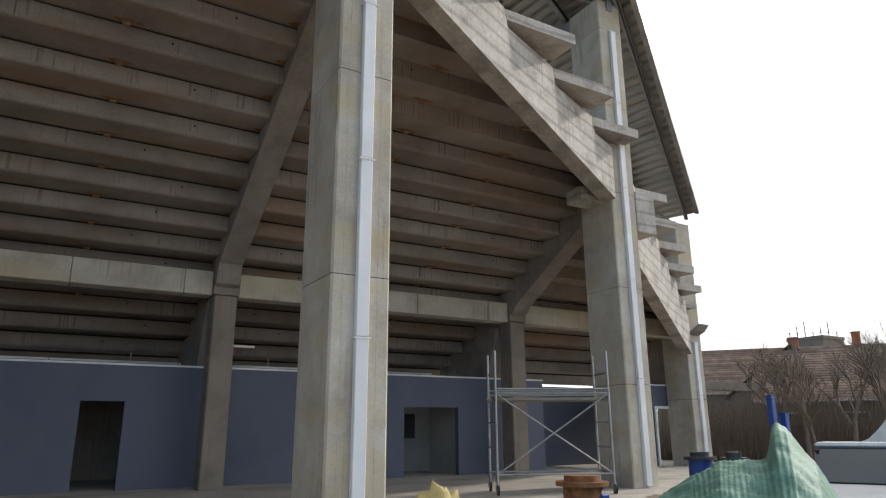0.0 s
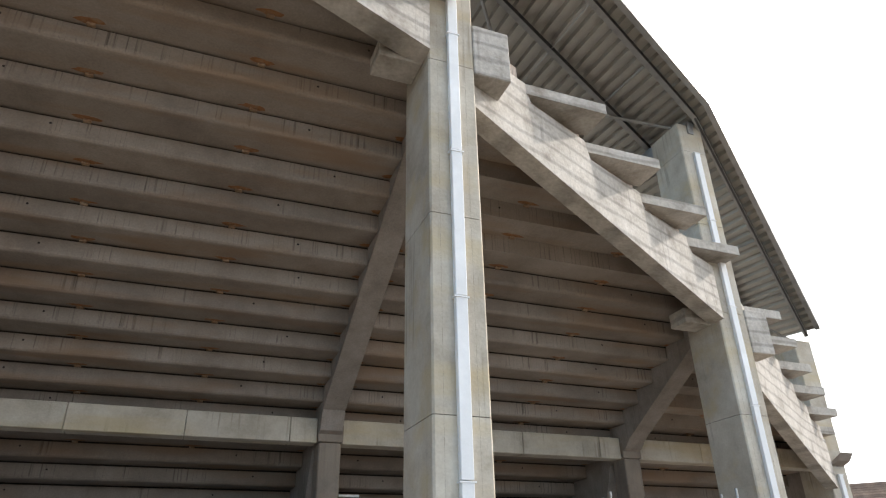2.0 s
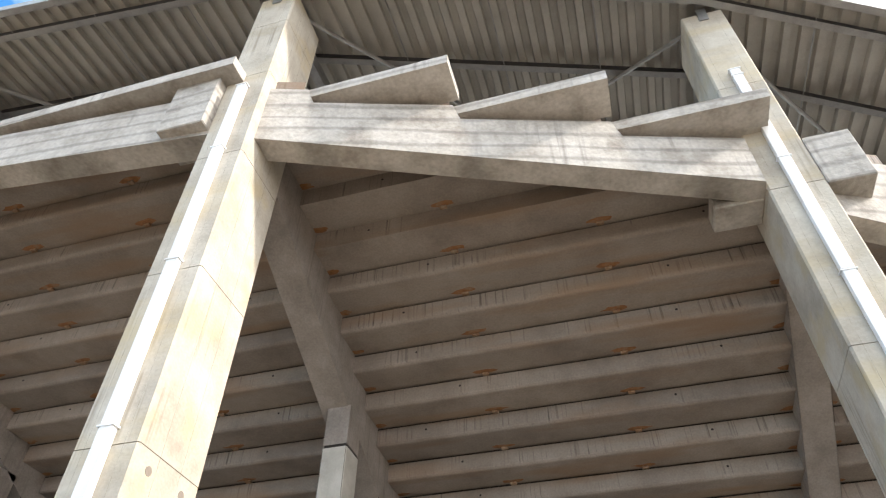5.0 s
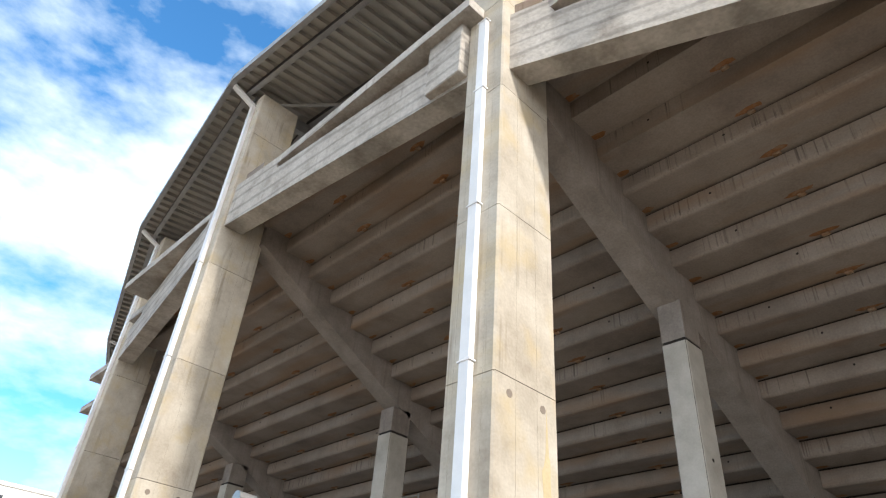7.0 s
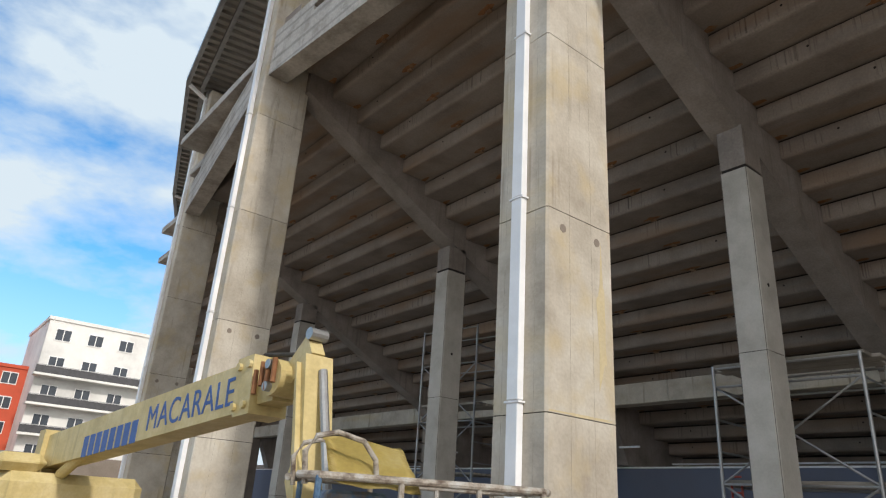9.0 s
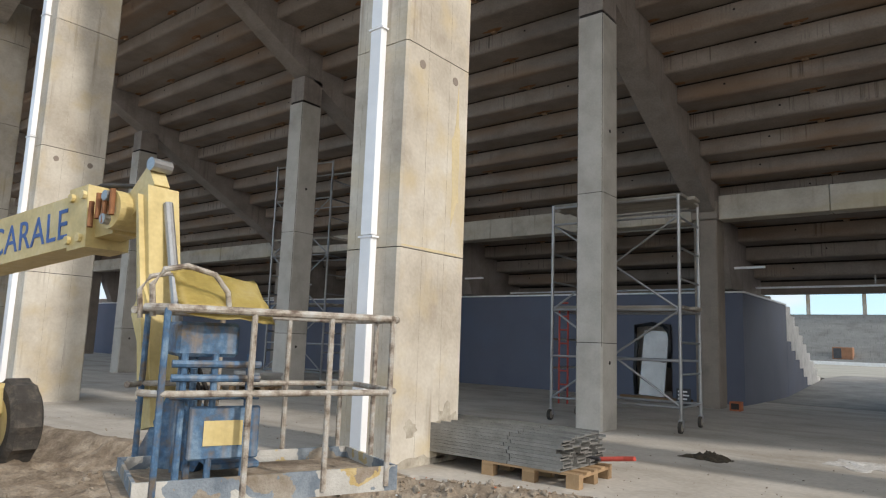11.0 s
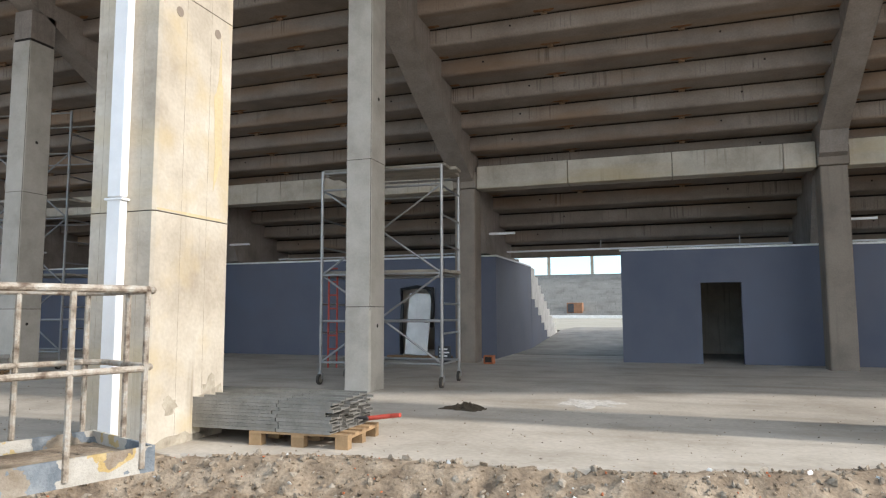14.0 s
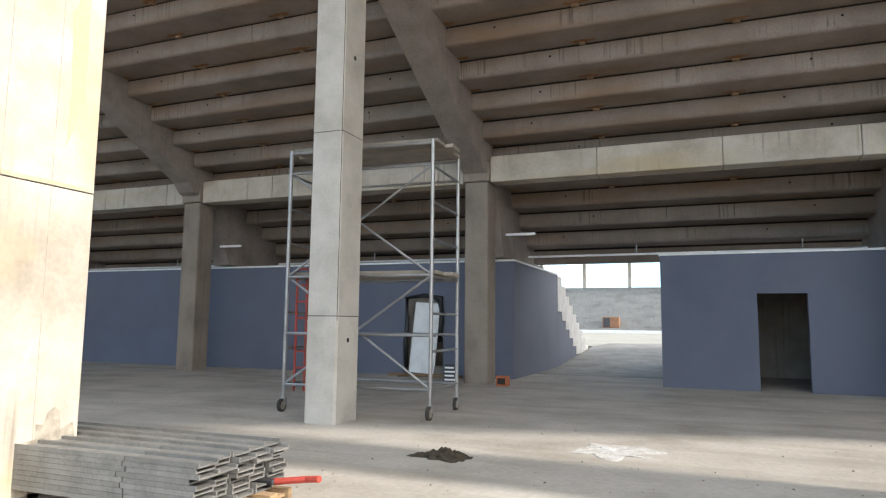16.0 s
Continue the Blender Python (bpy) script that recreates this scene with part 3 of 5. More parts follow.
# ---- roof ----
def roof_bay(k):
    a = Vector((FRAME_X[k], COL_Y[k] - 0.75, EAVE_Z[k]))
    b = Vector((FRAME_X[k + 1], COL_Y[k + 1] - 0.75, EAVE_Z[k + 1]))
    inn = Vector((0, 1, 0.10))
    t = thing("roof_bay", "corrugated metal roof sheet on steel purlins with a gutter edge", "roof", "roof bays")
    bm = bmesh.new()
    L = (b - a).length
    ridges = int(L / 0.38)
    depth = 16.0
    prev = None
    for j in range(ridges):
        for f, h in ((0.0, 0.0), (0.42, 0.0), (0.5, 0.11), (0.92, 0.11)):
            p = a + (b - a) * ((j + f) / ridges)
            v = [bm.verts.new(p + Vector((0, 0, h))), bm.verts.new(p + inn * depth + Vector((0, 0, h)))]
            if prev:
                bm.faces.new((prev[0], v[0], v[1], prev[1]))
            prev = v
    v = [bm.verts.new(b), bm.verts.new(b + inn * depth)]
    bm.faces.new((prev[0], v[0], v[1], prev[1]))
    part("sheet", bm, ROOF_METAL, t)
    for d in (0.45, 2.5, 4.6, 6.7, 8.8):
        off = inn * d - Vector((0, 0, 0.11))
        web = part("purlin", bar(a + off, b + off, 0.07, 0.2), DARK_STEEL, t, "dark steel channel purlin")
        low = off - Vector((0, 0, 0.108)) + inn * 0.03
        part("flange", bar(a + low, b + low, 0.15, 0.014), STEEL, web)
    part("gutter", bar(a + Vector((0, -0.06, 0.02)), b + Vector((0, -0.06, 0.02)), 0.16, 0.22), STEEL, t, "grey eaves gutter")
    m = a + (b - a) * 0.5
    part("brace", tube([a + inn * 1.0 - Vector((0, 0, 0.35)), m + inn * 4.9 - Vector((0, 0, 0.2))], 0.05), STEEL, t)
    part("brace", tube([b + inn * 1.0 - Vector((0, 0, 0.35)), m + inn * 4.9 - Vector((0, 0, 0.2))], 0.05), STEEL, t)
    for f in (0.25, 0.5, 0.75):
        p = a + (b - a) * f
        part("sag_rod", tube([p + inn * 0.35 - Vector((0, 0, 0.16)), p + inn * 10 - Vector((0, 0, 0.16))], 0.014, 6), STEEL, t)
    part("roof_girder", bar(a + inn * 0.7 - Vector((0, 0, 0.42)), a + inn * 14 - Vector((0, 0, 0.42)), 0.2, 0.4), STEEL, t)


for k in range(-4, 3):
    roof_bay(k)

# ---- blue partition walls ----
def wall_block(x0, x1, y, holes, name, h=2.98, depth=0.2):
    """A wall along x with door openings (x0, x1, top)."""
    bm = bmesh.new()
    cur = x0
    for a, b, top in sorted(holes):
        add_box(bm, cur, a, y, y + depth, 0, h)
        add_box(bm, a, b, y, y + depth, top, h)
        cur = b
    add_box(bm, cur, x1, y, y + depth, 0, h)
    w = structure(name, bm, BLUE_WALL, "slate-blue painted partition wall with raw door openings", category="wall")
    t = structure("trim_" + name, box(x0 - 0.03, x1 + 0.03, y - 0.03, y + depth + 0.03, h + 0.002, h + 0.05), WHITE, "white metal capping on the partition wall", category="trim")
    return w


wall_block(-1.22, 14.95, 18.6, [(0.78, 1.76, 2.1), (9.56, 11.5, 2.05)], "wall_right")
wall_block(-45.0, -4.8, 18.95, [(-7.83, -6.72, 2.1), (-24.2, -23.2, 2.1)], "wall_left")
structure("wall_passage_left", box(-5.0, -4.8, 19.16, 24.18, 0, 2.98), BLUE_WALL, "slate-blue painted passage wall", category="wall")
structure("wall_passage_right", box(-1.22, -1.02, 18.81, 26.0, 0, 2.98), BLUE_WALL, "slate-blue painted passage wall", category="wall")
structure("wall_room_back", box(-45.0, -5.02, 23.0, 23.2, 0, 3.2), CONCRETE, "bare concrete rear wall of the rooms", category="wall")
structure("wall_room_back_right", box(-1.0, 15.0, 23.0, 23.2, 0, 3.2), CONCRETE, "bare concrete rear wall of the rooms", category="wall")
wall_block(17.9, 22.05, 18.64, [(20.5, 21.9, 2.1)], "wall_far")

# ---- passage, far stand and fittings of the walls ----
# Far stand: streaked concrete, its part shade and haze put into the lower base.
FAR_CONC = material("weathered_shaded_concrete", (0.30, 0.29, 0.27), 0.85, dark=(0.2, 0.19, 0.175), scale=0.4, fine=8, bump=0.15, streak=0.4)
SEAT_CONC = material("pale_seating_concrete", (0.42, 0.41, 0.39), 0.85, dark=(0.3, 0.29, 0.27), scale=0.4, fine=8, bump=0.15)
RAW_BLOCK = material("raw_pale_blockwork", (0.66, 0.64, 0.61), 0.9, dark=(0.5, 0.48, 0.45), scale=2.5, fine=20, bump=0.3)
bm, blue = bmesh.new(), bmesh.new()
for n in range(9):
    y0, top = 24.2 + n * 0.63, 2.96 - n * 0.3
    cut = max(top - 1.15, 0.0)
    add_box(bm, -5.0, -4.79, y0, y0 + 0.63, cut, top)
    if cut > 0:
        add_box(blue, -4.995, -4.8, y0, y0 + 0.63, 0, cut - 0.002)
structure("wall_passage_steps", bm, RAW_BLOCK, "raw stepped blockwork end of the passage wall", category="wall")
structure("wall_passage_lower", blue, BLUE_WALL, "slate-blue painted foot of the stepped passage wall", category="wall")
structure("trim_passage", box(-5.03, -4.77, 19.2, 24.15, 2.982, 3.03), WHITE, "white metal capping on the passage wall", category="trim")
# Dusty ramp concrete, with a darker base than the slab.
RAMP = material("dark_dusty_concrete", (0.20, 0.185, 0.165), 0.9, dark=(0.13, 0.118, 0.1), light=(0.27, 0.25, 0.225), scale=1.2, fine=20, bump=0.3, grit=0.3)
structure("ramp", prism([(21.0, 0.004), (24.0, 0.03), (31.0, 0.5), (36.0, 0.5), (36.0, -0.2), (21.0, -0.2)], "x", -4.78, -1.24), RAMP, "dusty concrete ramp rising to the pitch")
structure("lintel", box(-60, 40, 22.5, 22.9, 3.22, 3.62), LOW_CONC, "concrete edge beam under the lowest rows", category="beam")
far_stand = thing("far_stand", "empty pale concrete seating stand across the pitch", "stand")
for n in range(26):
    part("seating_step", box(-160, 60, 92 + n * 0.95, 118, -0.2 + n * 0.3, -0.2 + (n + 1) * 0.3 - 0.002), FAR_CONC, far_stand)
for n in range(20):
    part("roof_post", bar((-110 + n * 7.5, 117, 7.4), (-110 + n * 7.5, 117, 13.5), 0.5, 0.5, (0, 1, 0)), CONCRETE, far_stand)
part("roof_truss", box(-140, 60, 112, 119, 12.9, 13.6), STEEL, far_stand)
part("front_wall", box(-160, 60, 91.0, 91.6, -0.5, 0.75), WHITE, far_stand)
structure("pitch", box(-160, 60, 36.0, 91.0, -0.5, 0.35), material("bare_pitch", (0.30, 0.28, 0.23), 0.95, scale=0.3, fine=6), "bare graded earth of the pitch", category="ground")
kiosk = thing("site_box", "small orange and brown site box on the far stand", "box", at=(-12.8, 95.5, 1.0))
part("body", box(-1.1, 1.1, 0, 1.6, 0, 1.5, 0.05), material("orange_board", (0.26, 0.13, 0.07), 0.8), kiosk)
part("door", box(-0.95, -0.1, -0.05, 0, 0.1, 1.35), DARK_STEEL, kiosk)

tray = thing("cable_tray", "thin white cable tray on short hangers above the walls", "cable tray", at=(0, 21.2, 3.28))
for a in range(-44, 12, 4):
    part("tray_run", box(a, a + 3.98, -0.05, 0.05, 0, 0.05), PIPE_WHITE, tray)
    part("hanger", box(a + 2, a + 2.03, -0.015, 0.015, 0.05, 0.42), STEEL, tray)
for k in (-2, -1, 0, 1, 2):
    lx = FRAME_X[k] + 0.55
    lt = thing("light_fitting", "slim white batten light fitting fixed beside a column", "light fitting", "batten lights", (lx, 18.35, 3.55))
    part("housing", box(0, 0.75, -0.04, 0.04, 0, 0.06, 0.008), PIPE_WHITE, lt)
    part("bracket", box(0.02, 0.05, 0.04, 0.3, 0.02, 0.05), STEEL, lt)

ROOM = material("raw_room_plaster", (0.45, 0.43, 0.40), 0.9, scale=0.8)
wall_jamb = structure("wall_room_partition", box(8.9, 9.1, 18.82, 22.9, 0, 2.95), ROOM, "plastered room partition", category="wall")
structure("wall_room_partition_b", box(11.9, 12.1, 18.82, 22.9, 0, 2.95), ROOM, "plastered room partition", category="wall")
structure("wall_room_inner", box(9.1, 11.9, 21.2, 21.35, 0, 2.95), ROOM, "white plastered inner room wall", category="wall")
panel = thing("black_panel", "black panel fixed on the plastered inner wall", "panel", at=(11.05, 21.19, 1.1))
part("board", box(-0.25, 0.25, -0.03, 0, 0, 0.8, 0.008), DARK_STEEL, panel)
part("edge", box(-0.27, 0.27, -0.035, -0.031, -0.02, 0.02), DARK_STEEL, panel)
structure("ceiling", box(-0.98, 8.88, 18.82, 22.98, 2.9, 2.95), ROOM, "room ceiling board")
for nm, x0, x1 in (("wall_recess", 14.95, 20.0),):
    structure(nm, box(x0, x1, 21.0, 21.2, 0, 2.98), BLUE_WALL, "slate-blue painted recessed wall", category="wall")
structure("trim_far_door", prism([(20.4, 0), (20.4, 2.2), (22.0, 2.2), (22.0, 0), (21.9, 0), (21.9, 2.1), (20.5, 2.1), (20.5, 0)], "y", 18.55, 18.62), WHITE, "white door lining", category="trim")

# leaning door leaf in its plastic-wrapped opening
leaf = thing("door_leaf", "white panelled door leaf leaning askew in a black-wrapped opening", "door", at=(-7.25, 18.75, 0.08))
bmf = box(-0.36, 0.36, -0.02, 0.02, 0, 1.85, 0.006)
d1 = part("leaf", bmf, WHITE, leaf)
for z0, z1 in ((0.12, 0.72), (0.85, 1.72)):
    for x0 in (-0.29, 0.04):
        part("panel_moulding", box(x0, x0 + 0.25, -0.032, -0.021, z0, z1, 0.008), WHITE, leaf)
part("lever_handle", tube([(0.31, -0.02, 0.98), (0.31, -0.07, 0.98), (0.2, -0.07, 0.98)], 0.011), DARK_STEEL, leaf)
leaf.rotation_euler = (radians(-6), radians(3), 0)
PLASTIC = material("black_plastic", (0.012, 0.012, 0.013), 0.35, scale=6, bump=0.5)
wrap = thing("plastic_wrap", "crumpled black plastic sheet round the door opening", "plastic sheet", at=(-7.27, 18.93, 0))
bm = bmesh.new()
add_tube(bm, [(-0.5, 0, 0.1), (-0.52, -0.03, 0.8), (-0.48, 0, 1.5), (-0.5, -0.02, 2.05), (0, -0.04, 2.12), (0.5, -0.02, 2.06), (0.52, -0.04, 1.4), (0.46, 0, 0.9)], 0.06, 7)
part("sheet", bm, PLASTIC, wrap, smooth=True)
part("fold", tube([(0.3, -0.05, 2.1), (0.5, -0.06, 1.9), (0.52, -0.05, 1.6)], [0.04, 0.07, 0.03], 7), PLASTIC, wrap, smooth=True)
plank = thing("timber_plank", "brown timber plank lying at the foot of the wall", "plank", at=(-7.0, 18.4, 0))
part("board", box(-1.0, 1.0, -0.1, 0.1, 0.03, 0.09, 0.008), material("brown_timber", (0.2, 0.12, 0.06), 0.8, scale=5, fine=50), plank)
part("bearer", box(-0.8, -0.7, -0.12, 0.12, 0, 0.03), STEEL, plank)
ORANGE = material("fired_clay", (0.42, 0.13, 0.055), 0.85, scale=8)
br = thing("clay_block", "orange hollow clay block on the floor", "brick", at=(-4.55, 17.15, 0))
part("body", box(-0.13, 0.13, -0.12, 0.12, 0, 0.22, 0.01), ORANGE, br)
part("cavity", box(-0.09, 0.09, -0.125, -0.121, 0.04, 0.18), JOINT, br)
sign = thing("notice_board", "small black notice board with white bars propped on the floor", "notice board", at=(-5.75, 17.0, 0))
part("board", box(-0.18, 0.18, -0.015, 0.015, 0, 0.45, 0.005), DARK_STEEL, sign)
for n in range(4):
    part("print_bar", box(-0.14, 0.14 - 0.05 * (n % 2), -0.019, -0.0155, 0.08 + n * 0.09, 0.12 + n * 0.09), WHITE, sign)


# ---- scaffold towers ----
def scaffold(x, y, w, d, h, turn=0, levels=(1.95, 3.9), ladder=True):
    t = thing("scaffold_tower", "rolling galvanised tube scaffold tower with plank decks", "scaffold", "scaffold towers", (x, y, 0))
    t.rotation_euler = (0, 0, radians(turn))
    for px in (-w / 2, w / 2):
        for py in (-d / 2, d / 2):
            part("standard", tube([(px, py, 0.2), (px, py, h)], 0.031), STEEL, t)
            c = part("castor", tube([(px - 0.025, py - 0.04, 0.1), (px + 0.025, py - 0.04, 0.1)], 0.1, 20), RUBBER, t)
            part("hub", tube([(px - 0.029, py - 0.04, 0.1), (px + 0.029, py - 0.04, 0.1)], 0.066, 16), PLANK, c)
            part("castor_fork", box(px - 0.045, px + 0.045, py - 0.03, py + 0.03, 0.1, 0.215), STEEL, t)
    lifts = [0.42, 2.08, 3.74] if h > 3.5 else [0.42, 2.15]
    if h > 5.5:
        lifts.append(5.4)
    for z in lifts + ([1.2, h - 0.05] if h > 3.5 else [2.25]):
        for py in (-d / 2, d / 2):
            part("ledger", tube([(-w / 2, py, z), (w / 2, py, z)], 0.022), STEEL, t)
    for z in [0.42 + 0.55 * n for n in range(int((h - 0.5) / 0.55) + 1)]:
        for px in (-w / 2, w / 2):
            part("transom", tube([(px, -d / 2, z), (px, d / 2, z)], 0.02), STEEL, t)
    for z0, z1 in zip(lifts, lifts[1:]):
        part("brace", tube([(-w / 2, -d / 2, z0), (w / 2, -d / 2, z1)], 0.02), STEEL, t)
        part("brace", tube([(w / 2, -d / 2 + 0.04, z0), (-w / 2, -d / 2 + 0.04, z1)], 0.02), STEEL, t)
    for z in levels:
        for n in range(3):
            yy = -d / 2 + 0.06 + n * (d - 0.12) / 3
            over = 0.12 * (n == 1)
            part("deck_plank", box(-w / 2 - 0.02 - over, w / 2 + 0.05 + over, yy, yy + (d - 0.2) / 3, z, z + 0.06, 0.008), PLANK, t)
    if ladder:
        for z in [0.4 + 0.26 * n for n in range(8)]:
            part("rung", tube([(-w / 2 + 0.24, -d / 2 + 0.2, z), (-w / 2 + 0.06, -d / 2 + 0.2, z)], 0.016), RED, t)
        for lx in (0.06, 0.24):
            part("ladder_rail", tube([(-w / 2 + lx, -d / 2 + 0.2, 0.3), (-w / 2 + lx, -d / 2 + 0.2, 2.1)], 0.02), RED, t)
    return t


RUBBER = material("dusty_tyre", (0.045, 0.04, 0.035), 0.9, scale=6, bump=0.3, light=(0.12, 0.10, 0.08))
PLANK = material("weathered_plank", (0.30, 0.27, 0.23), 0.85, scale=3, fine=40, rnd=0.15)
RED = material("red_paint", (0.42, 0.06, 0.04), 0.5, scale=4)
scaffold(-5.19, 12.1, 2.42, 1.25, 4.12, 3, (2.1, 4.1))
scaffold(-15.4, 13.0, 2.1, 1.2, 6.5, 10, (2.3, 4.2), False)
scaffold(10.1, 12.4, 2.6, 1.0, 3.1, -25, (2.0,), False)

# ---- pallet with steel planks, floor clutter ----
WOOD = material("pallet_wood", (0.33, 0.22, 0.12), 0.85, scale=4, fine=50, rnd=0.2)
GREY_STEEL = material("zinc_profile", (0.25, 0.245, 0.23), 0.6, metal=0.35, scale=5, rnd=0.12)


def pallet(x, y, turn=0.0, w=1.2, d=0.8):
    t = thing("pallet", "used wooden pallet on the slab", "pallet", "pallets", (x, y, 0))
    t.rotation_euler = (0, 0, radians(turn))
    for py in (-d / 2, -0.05, d / 2 - 0.1):
        for px in (-w / 2, -0.07, w / 2 - 0.14):
            part("block", box(px, px + 0.14, py, py + 0.1, 0, 0.1), WOOD, t)
    for n in range(3):
        px = (-w / 2, -0.07, w / 2 - 0.14)[n]
        part("bearer", box(px, px + 0.14, -d / 2, d / 2, 0.1, 0.122), WOOD, t)
    for n in range(5):
        py = -d / 2 + n * (d - 0.1) / 4
        part("board", box(-w / 2, w / 2, py, py + 0.1, 0.122, 0.144), WOOD, t)
    return t


pallet(-3.68, 6.52, 3, 1.12, 0.85)
stack = thing("profile_stack", "bundle of grey galvanised steel planks stacked on a pallet", "steel profiles", at=(-4.38, 6.58, 0.146))
stack.rotation_euler = (0, 0, radians(0.5))
random.seed(5)
for r in range(9):
    for c in range(5):
        off = random.uniform(-0.05, 0.05)
        y0, z0 = -0.5 + c * 0.2, r * 0.036
        part("profile", prism([(y0, z0), (y0 + 0.192, z0), (y0 + 0.192, z0 + 0.034), (y0 + 0.18, z0 + 0.034), (y0 + 0.18, z0 + 0.01), (y0 + 0.012, z0 + 0.01), (y0 + 0.012, z0 + 0.034), (y0, z0 + 0.034)], "x", -1.6 + off, 0.45 + off), GREY_STEEL, stack)
        part("profile", prism([(y0, z0), (y0 + 0.192, z0), (y0 + 0.192, z0 + 0.034), (y0 + 0.18, z0 + 0.034), (y0 + 0.18, z0 + 0.01), (y0 + 0.012, z0 + 0.01), (y0 + 0.012, z0 + 0.034), (y0, z0 + 0.034)], "x", 0.46 + off, 1.08 + off), GREY_STEEL, stack)
tool = thing("bolt_cutter", "red-handled tool lying on the end of the pallet", "tool", at=(-3.12, 6.85, 0.2))
part("handle", tube([(-0.1, 0, 0.0), (0.15, 0.05, 0.03), (0.28, 0.02, 0.05)], 0.025, 8), RED, tool)
part("head", box(-0.28, -0.08, -0.04, 0.04, -0.02, 0.02, 0.01), DARK_STEEL, tool)

CLOTH = material("dirty_cloth", (0.055, 0.042, 0.027), 0.95, scale=9, fine=50, bump=0.8)


def heap(name, label, cat, x, y, rx, ry, h, mat, seed, rough=0.35, z=0.0, res=22):
    """A low crumpled pile."""
    bm = bmesh.new()
    rows = []
    for j in range(res // 2 + 1):
        f = j / (res // 2)
        ring = []
        for i in range(res):
            a = i * 2 * math.pi / res
            w = 1 + rough * noise.noise((math.cos(a) * 1.7 + seed, math.sin(a) * 1.7, f * 2))
            px, py = math.cos(a) * rx * f * w, math.sin(a) * ry * f * w
            pz = h * (1 - f ** 2) * (1 + rough * 1.6 * noise.noise((px * 4 / max(rx, 0.2) + seed, py * 4 / max(ry, 0.2), seed)))
            ring.append(bm.verts.new((px, py, max(pz, 0) if f < 1 else -0.01)))
            if j == 0:
                break
        rows.append(ring)
    for i in range(res):
        bm.faces.new((rows[0][0], rows[1][i], rows[1][(i + 1) % res]))
    for j in range(1, len(rows) - 1):
        for i in range(res):
            bm.faces.new((rows[j][i], rows[j + 1][i], rows[j + 1][(i + 1) % res], rows[j][(i + 1) % res]))
    ob = new(name, mesh_of(name, bm, mat, True))
    ob.location = (x, y, z)
    return tagged(ob, label, cat)


heap("rag", "crumpled dirty brown cloth lying on the slab", "cloth", -2.79, 9.17, 0.27, 0.19, 0.06, CLOTH, 1.3, 1.1, res=48)
DUST = material("spilled_plaster", (0.52, 0.50, 0.47), 0.95, scale=6, fine=30, dark=(0.36, 0.335, 0.3), light=(0.64, 0.63, 0.61), grit=0.4)
heap("plaster_spill", "thin white plaster dust spilled on the slab", "plaster dust", -1.25, 10.3, 0.42, 0.36, 0.012, DUST, 2.1, 1.5, res=60)
heap("rag", "blue sheet and rubble lying near a column", "cloth", -12.6, 6.9, 0.5, 0.25, 0.14, material("blue_sheet", (0.07, 0.15, 0.26), 0.6, scale=6), 4.1, 0.7)
blk = thing("concrete_block", "grey concrete block lying on the slab", "concrete block", at=(3.05, 8.15, 0))
part("body", box(-0.3, 0.45, -0.1, 0.1, 0, 0.17, 0.02), LOW_CONC, blk)
part("chip", box(0.2, 0.32, -0.13, -0.09, 0, 0.05, 0.01), LOW_CONC, blk)
random.seed(11)
ICO = bmesh.new()
bmesh.ops.create_icosphere(ICO, subdivisions=1, radius=1)
ICO_V = [v.co.copy() for v in ICO.verts]
ICO_F = [[v.index for v in f.verts] for f in ICO.faces]
ICO.free()


def scatter(name, label, cat, mat, count, sizes, area, flat=(0.5, 0.9)):
    """Many broken lumps, too small to be told apart; area() gives a place."""
    vs, fs = [], []
    for n in range(count):
        x, y, z = area()
        s = random.choice(sizes)
        m = Matrix.LocRotScale((x, y, z + s * 0.2), Euler((random.uniform(0, 6), random.uniform(0, 6), 0)), (s, s * random.uniform(0.6, 1.4), s * random.uniform(*flat)))
        o = len(vs)
        vs += [m @ (v * random.uniform(0.65, 1.25)) for v in ICO_V]
        fs += [[i + o for i in f] for f in ICO_F]
    me = bpy.data.meshes.new(name)
    me.from_pydata(vs, [], fs)
    me.materials.append(mat)
    tagged(new(name, me), label, cat, kind="stuff")


def by_edge(spread):
    def area():
        x = random.uniform(-8, 6)
        y = slab_edge(x) - abs(random.gauss(0, spread)) + random.uniform(-0.05, 0.12)
        return x, y, ground_z(x, y)
    return area


scatter("clods", "crumbled brown earth clods along the broken slab edge", "earth clods", DIRT, 4200, (0.005, 0.006, 0.008, 0.010, 0.014, 0.022), by_edge(0.7))
scatter("rubble", "broken concrete and stones along the edge of the slab", "rubble", material("broken_rubble", (0.28, 0.24, 0.19), 0.95, scale=5, dark=(0.16, 0.125, 0.09), light=(0.42, 0.385, 0.33), grit=0.5), 1000, (0.007, 0.01, 0.014, 0.02, 0.03, 0.045), by_edge(0.5), (0.3, 0.7))
scatter("brick_bits", "small red brick fragments in the mud", "brick bits", ORANGE, 110, (0.008, 0.012, 0.018), by_edge(0.5))
scatter("paper_scraps", "torn white plastic and paper scraps in the mud", "litter", WHITE, 70, (0.008, 0.012, 0.018, 0.026), by_edge(0.5), (0.08, 0.3))


def on_slab():
    while True:
        x = random.uniform(-12, 8)
        y = slab_edge(x) + 0.1 + abs(random.gauss(0, 2.6))
        if y < 17:
            return x, y, 0.001


scatter("debris", "small dirt crumbs and grit scattered on the slab", "debris", DIRT, 700, (0.003, 0.004, 0.006, 0.008, 0.011), on_slab, (0.2, 0.5))
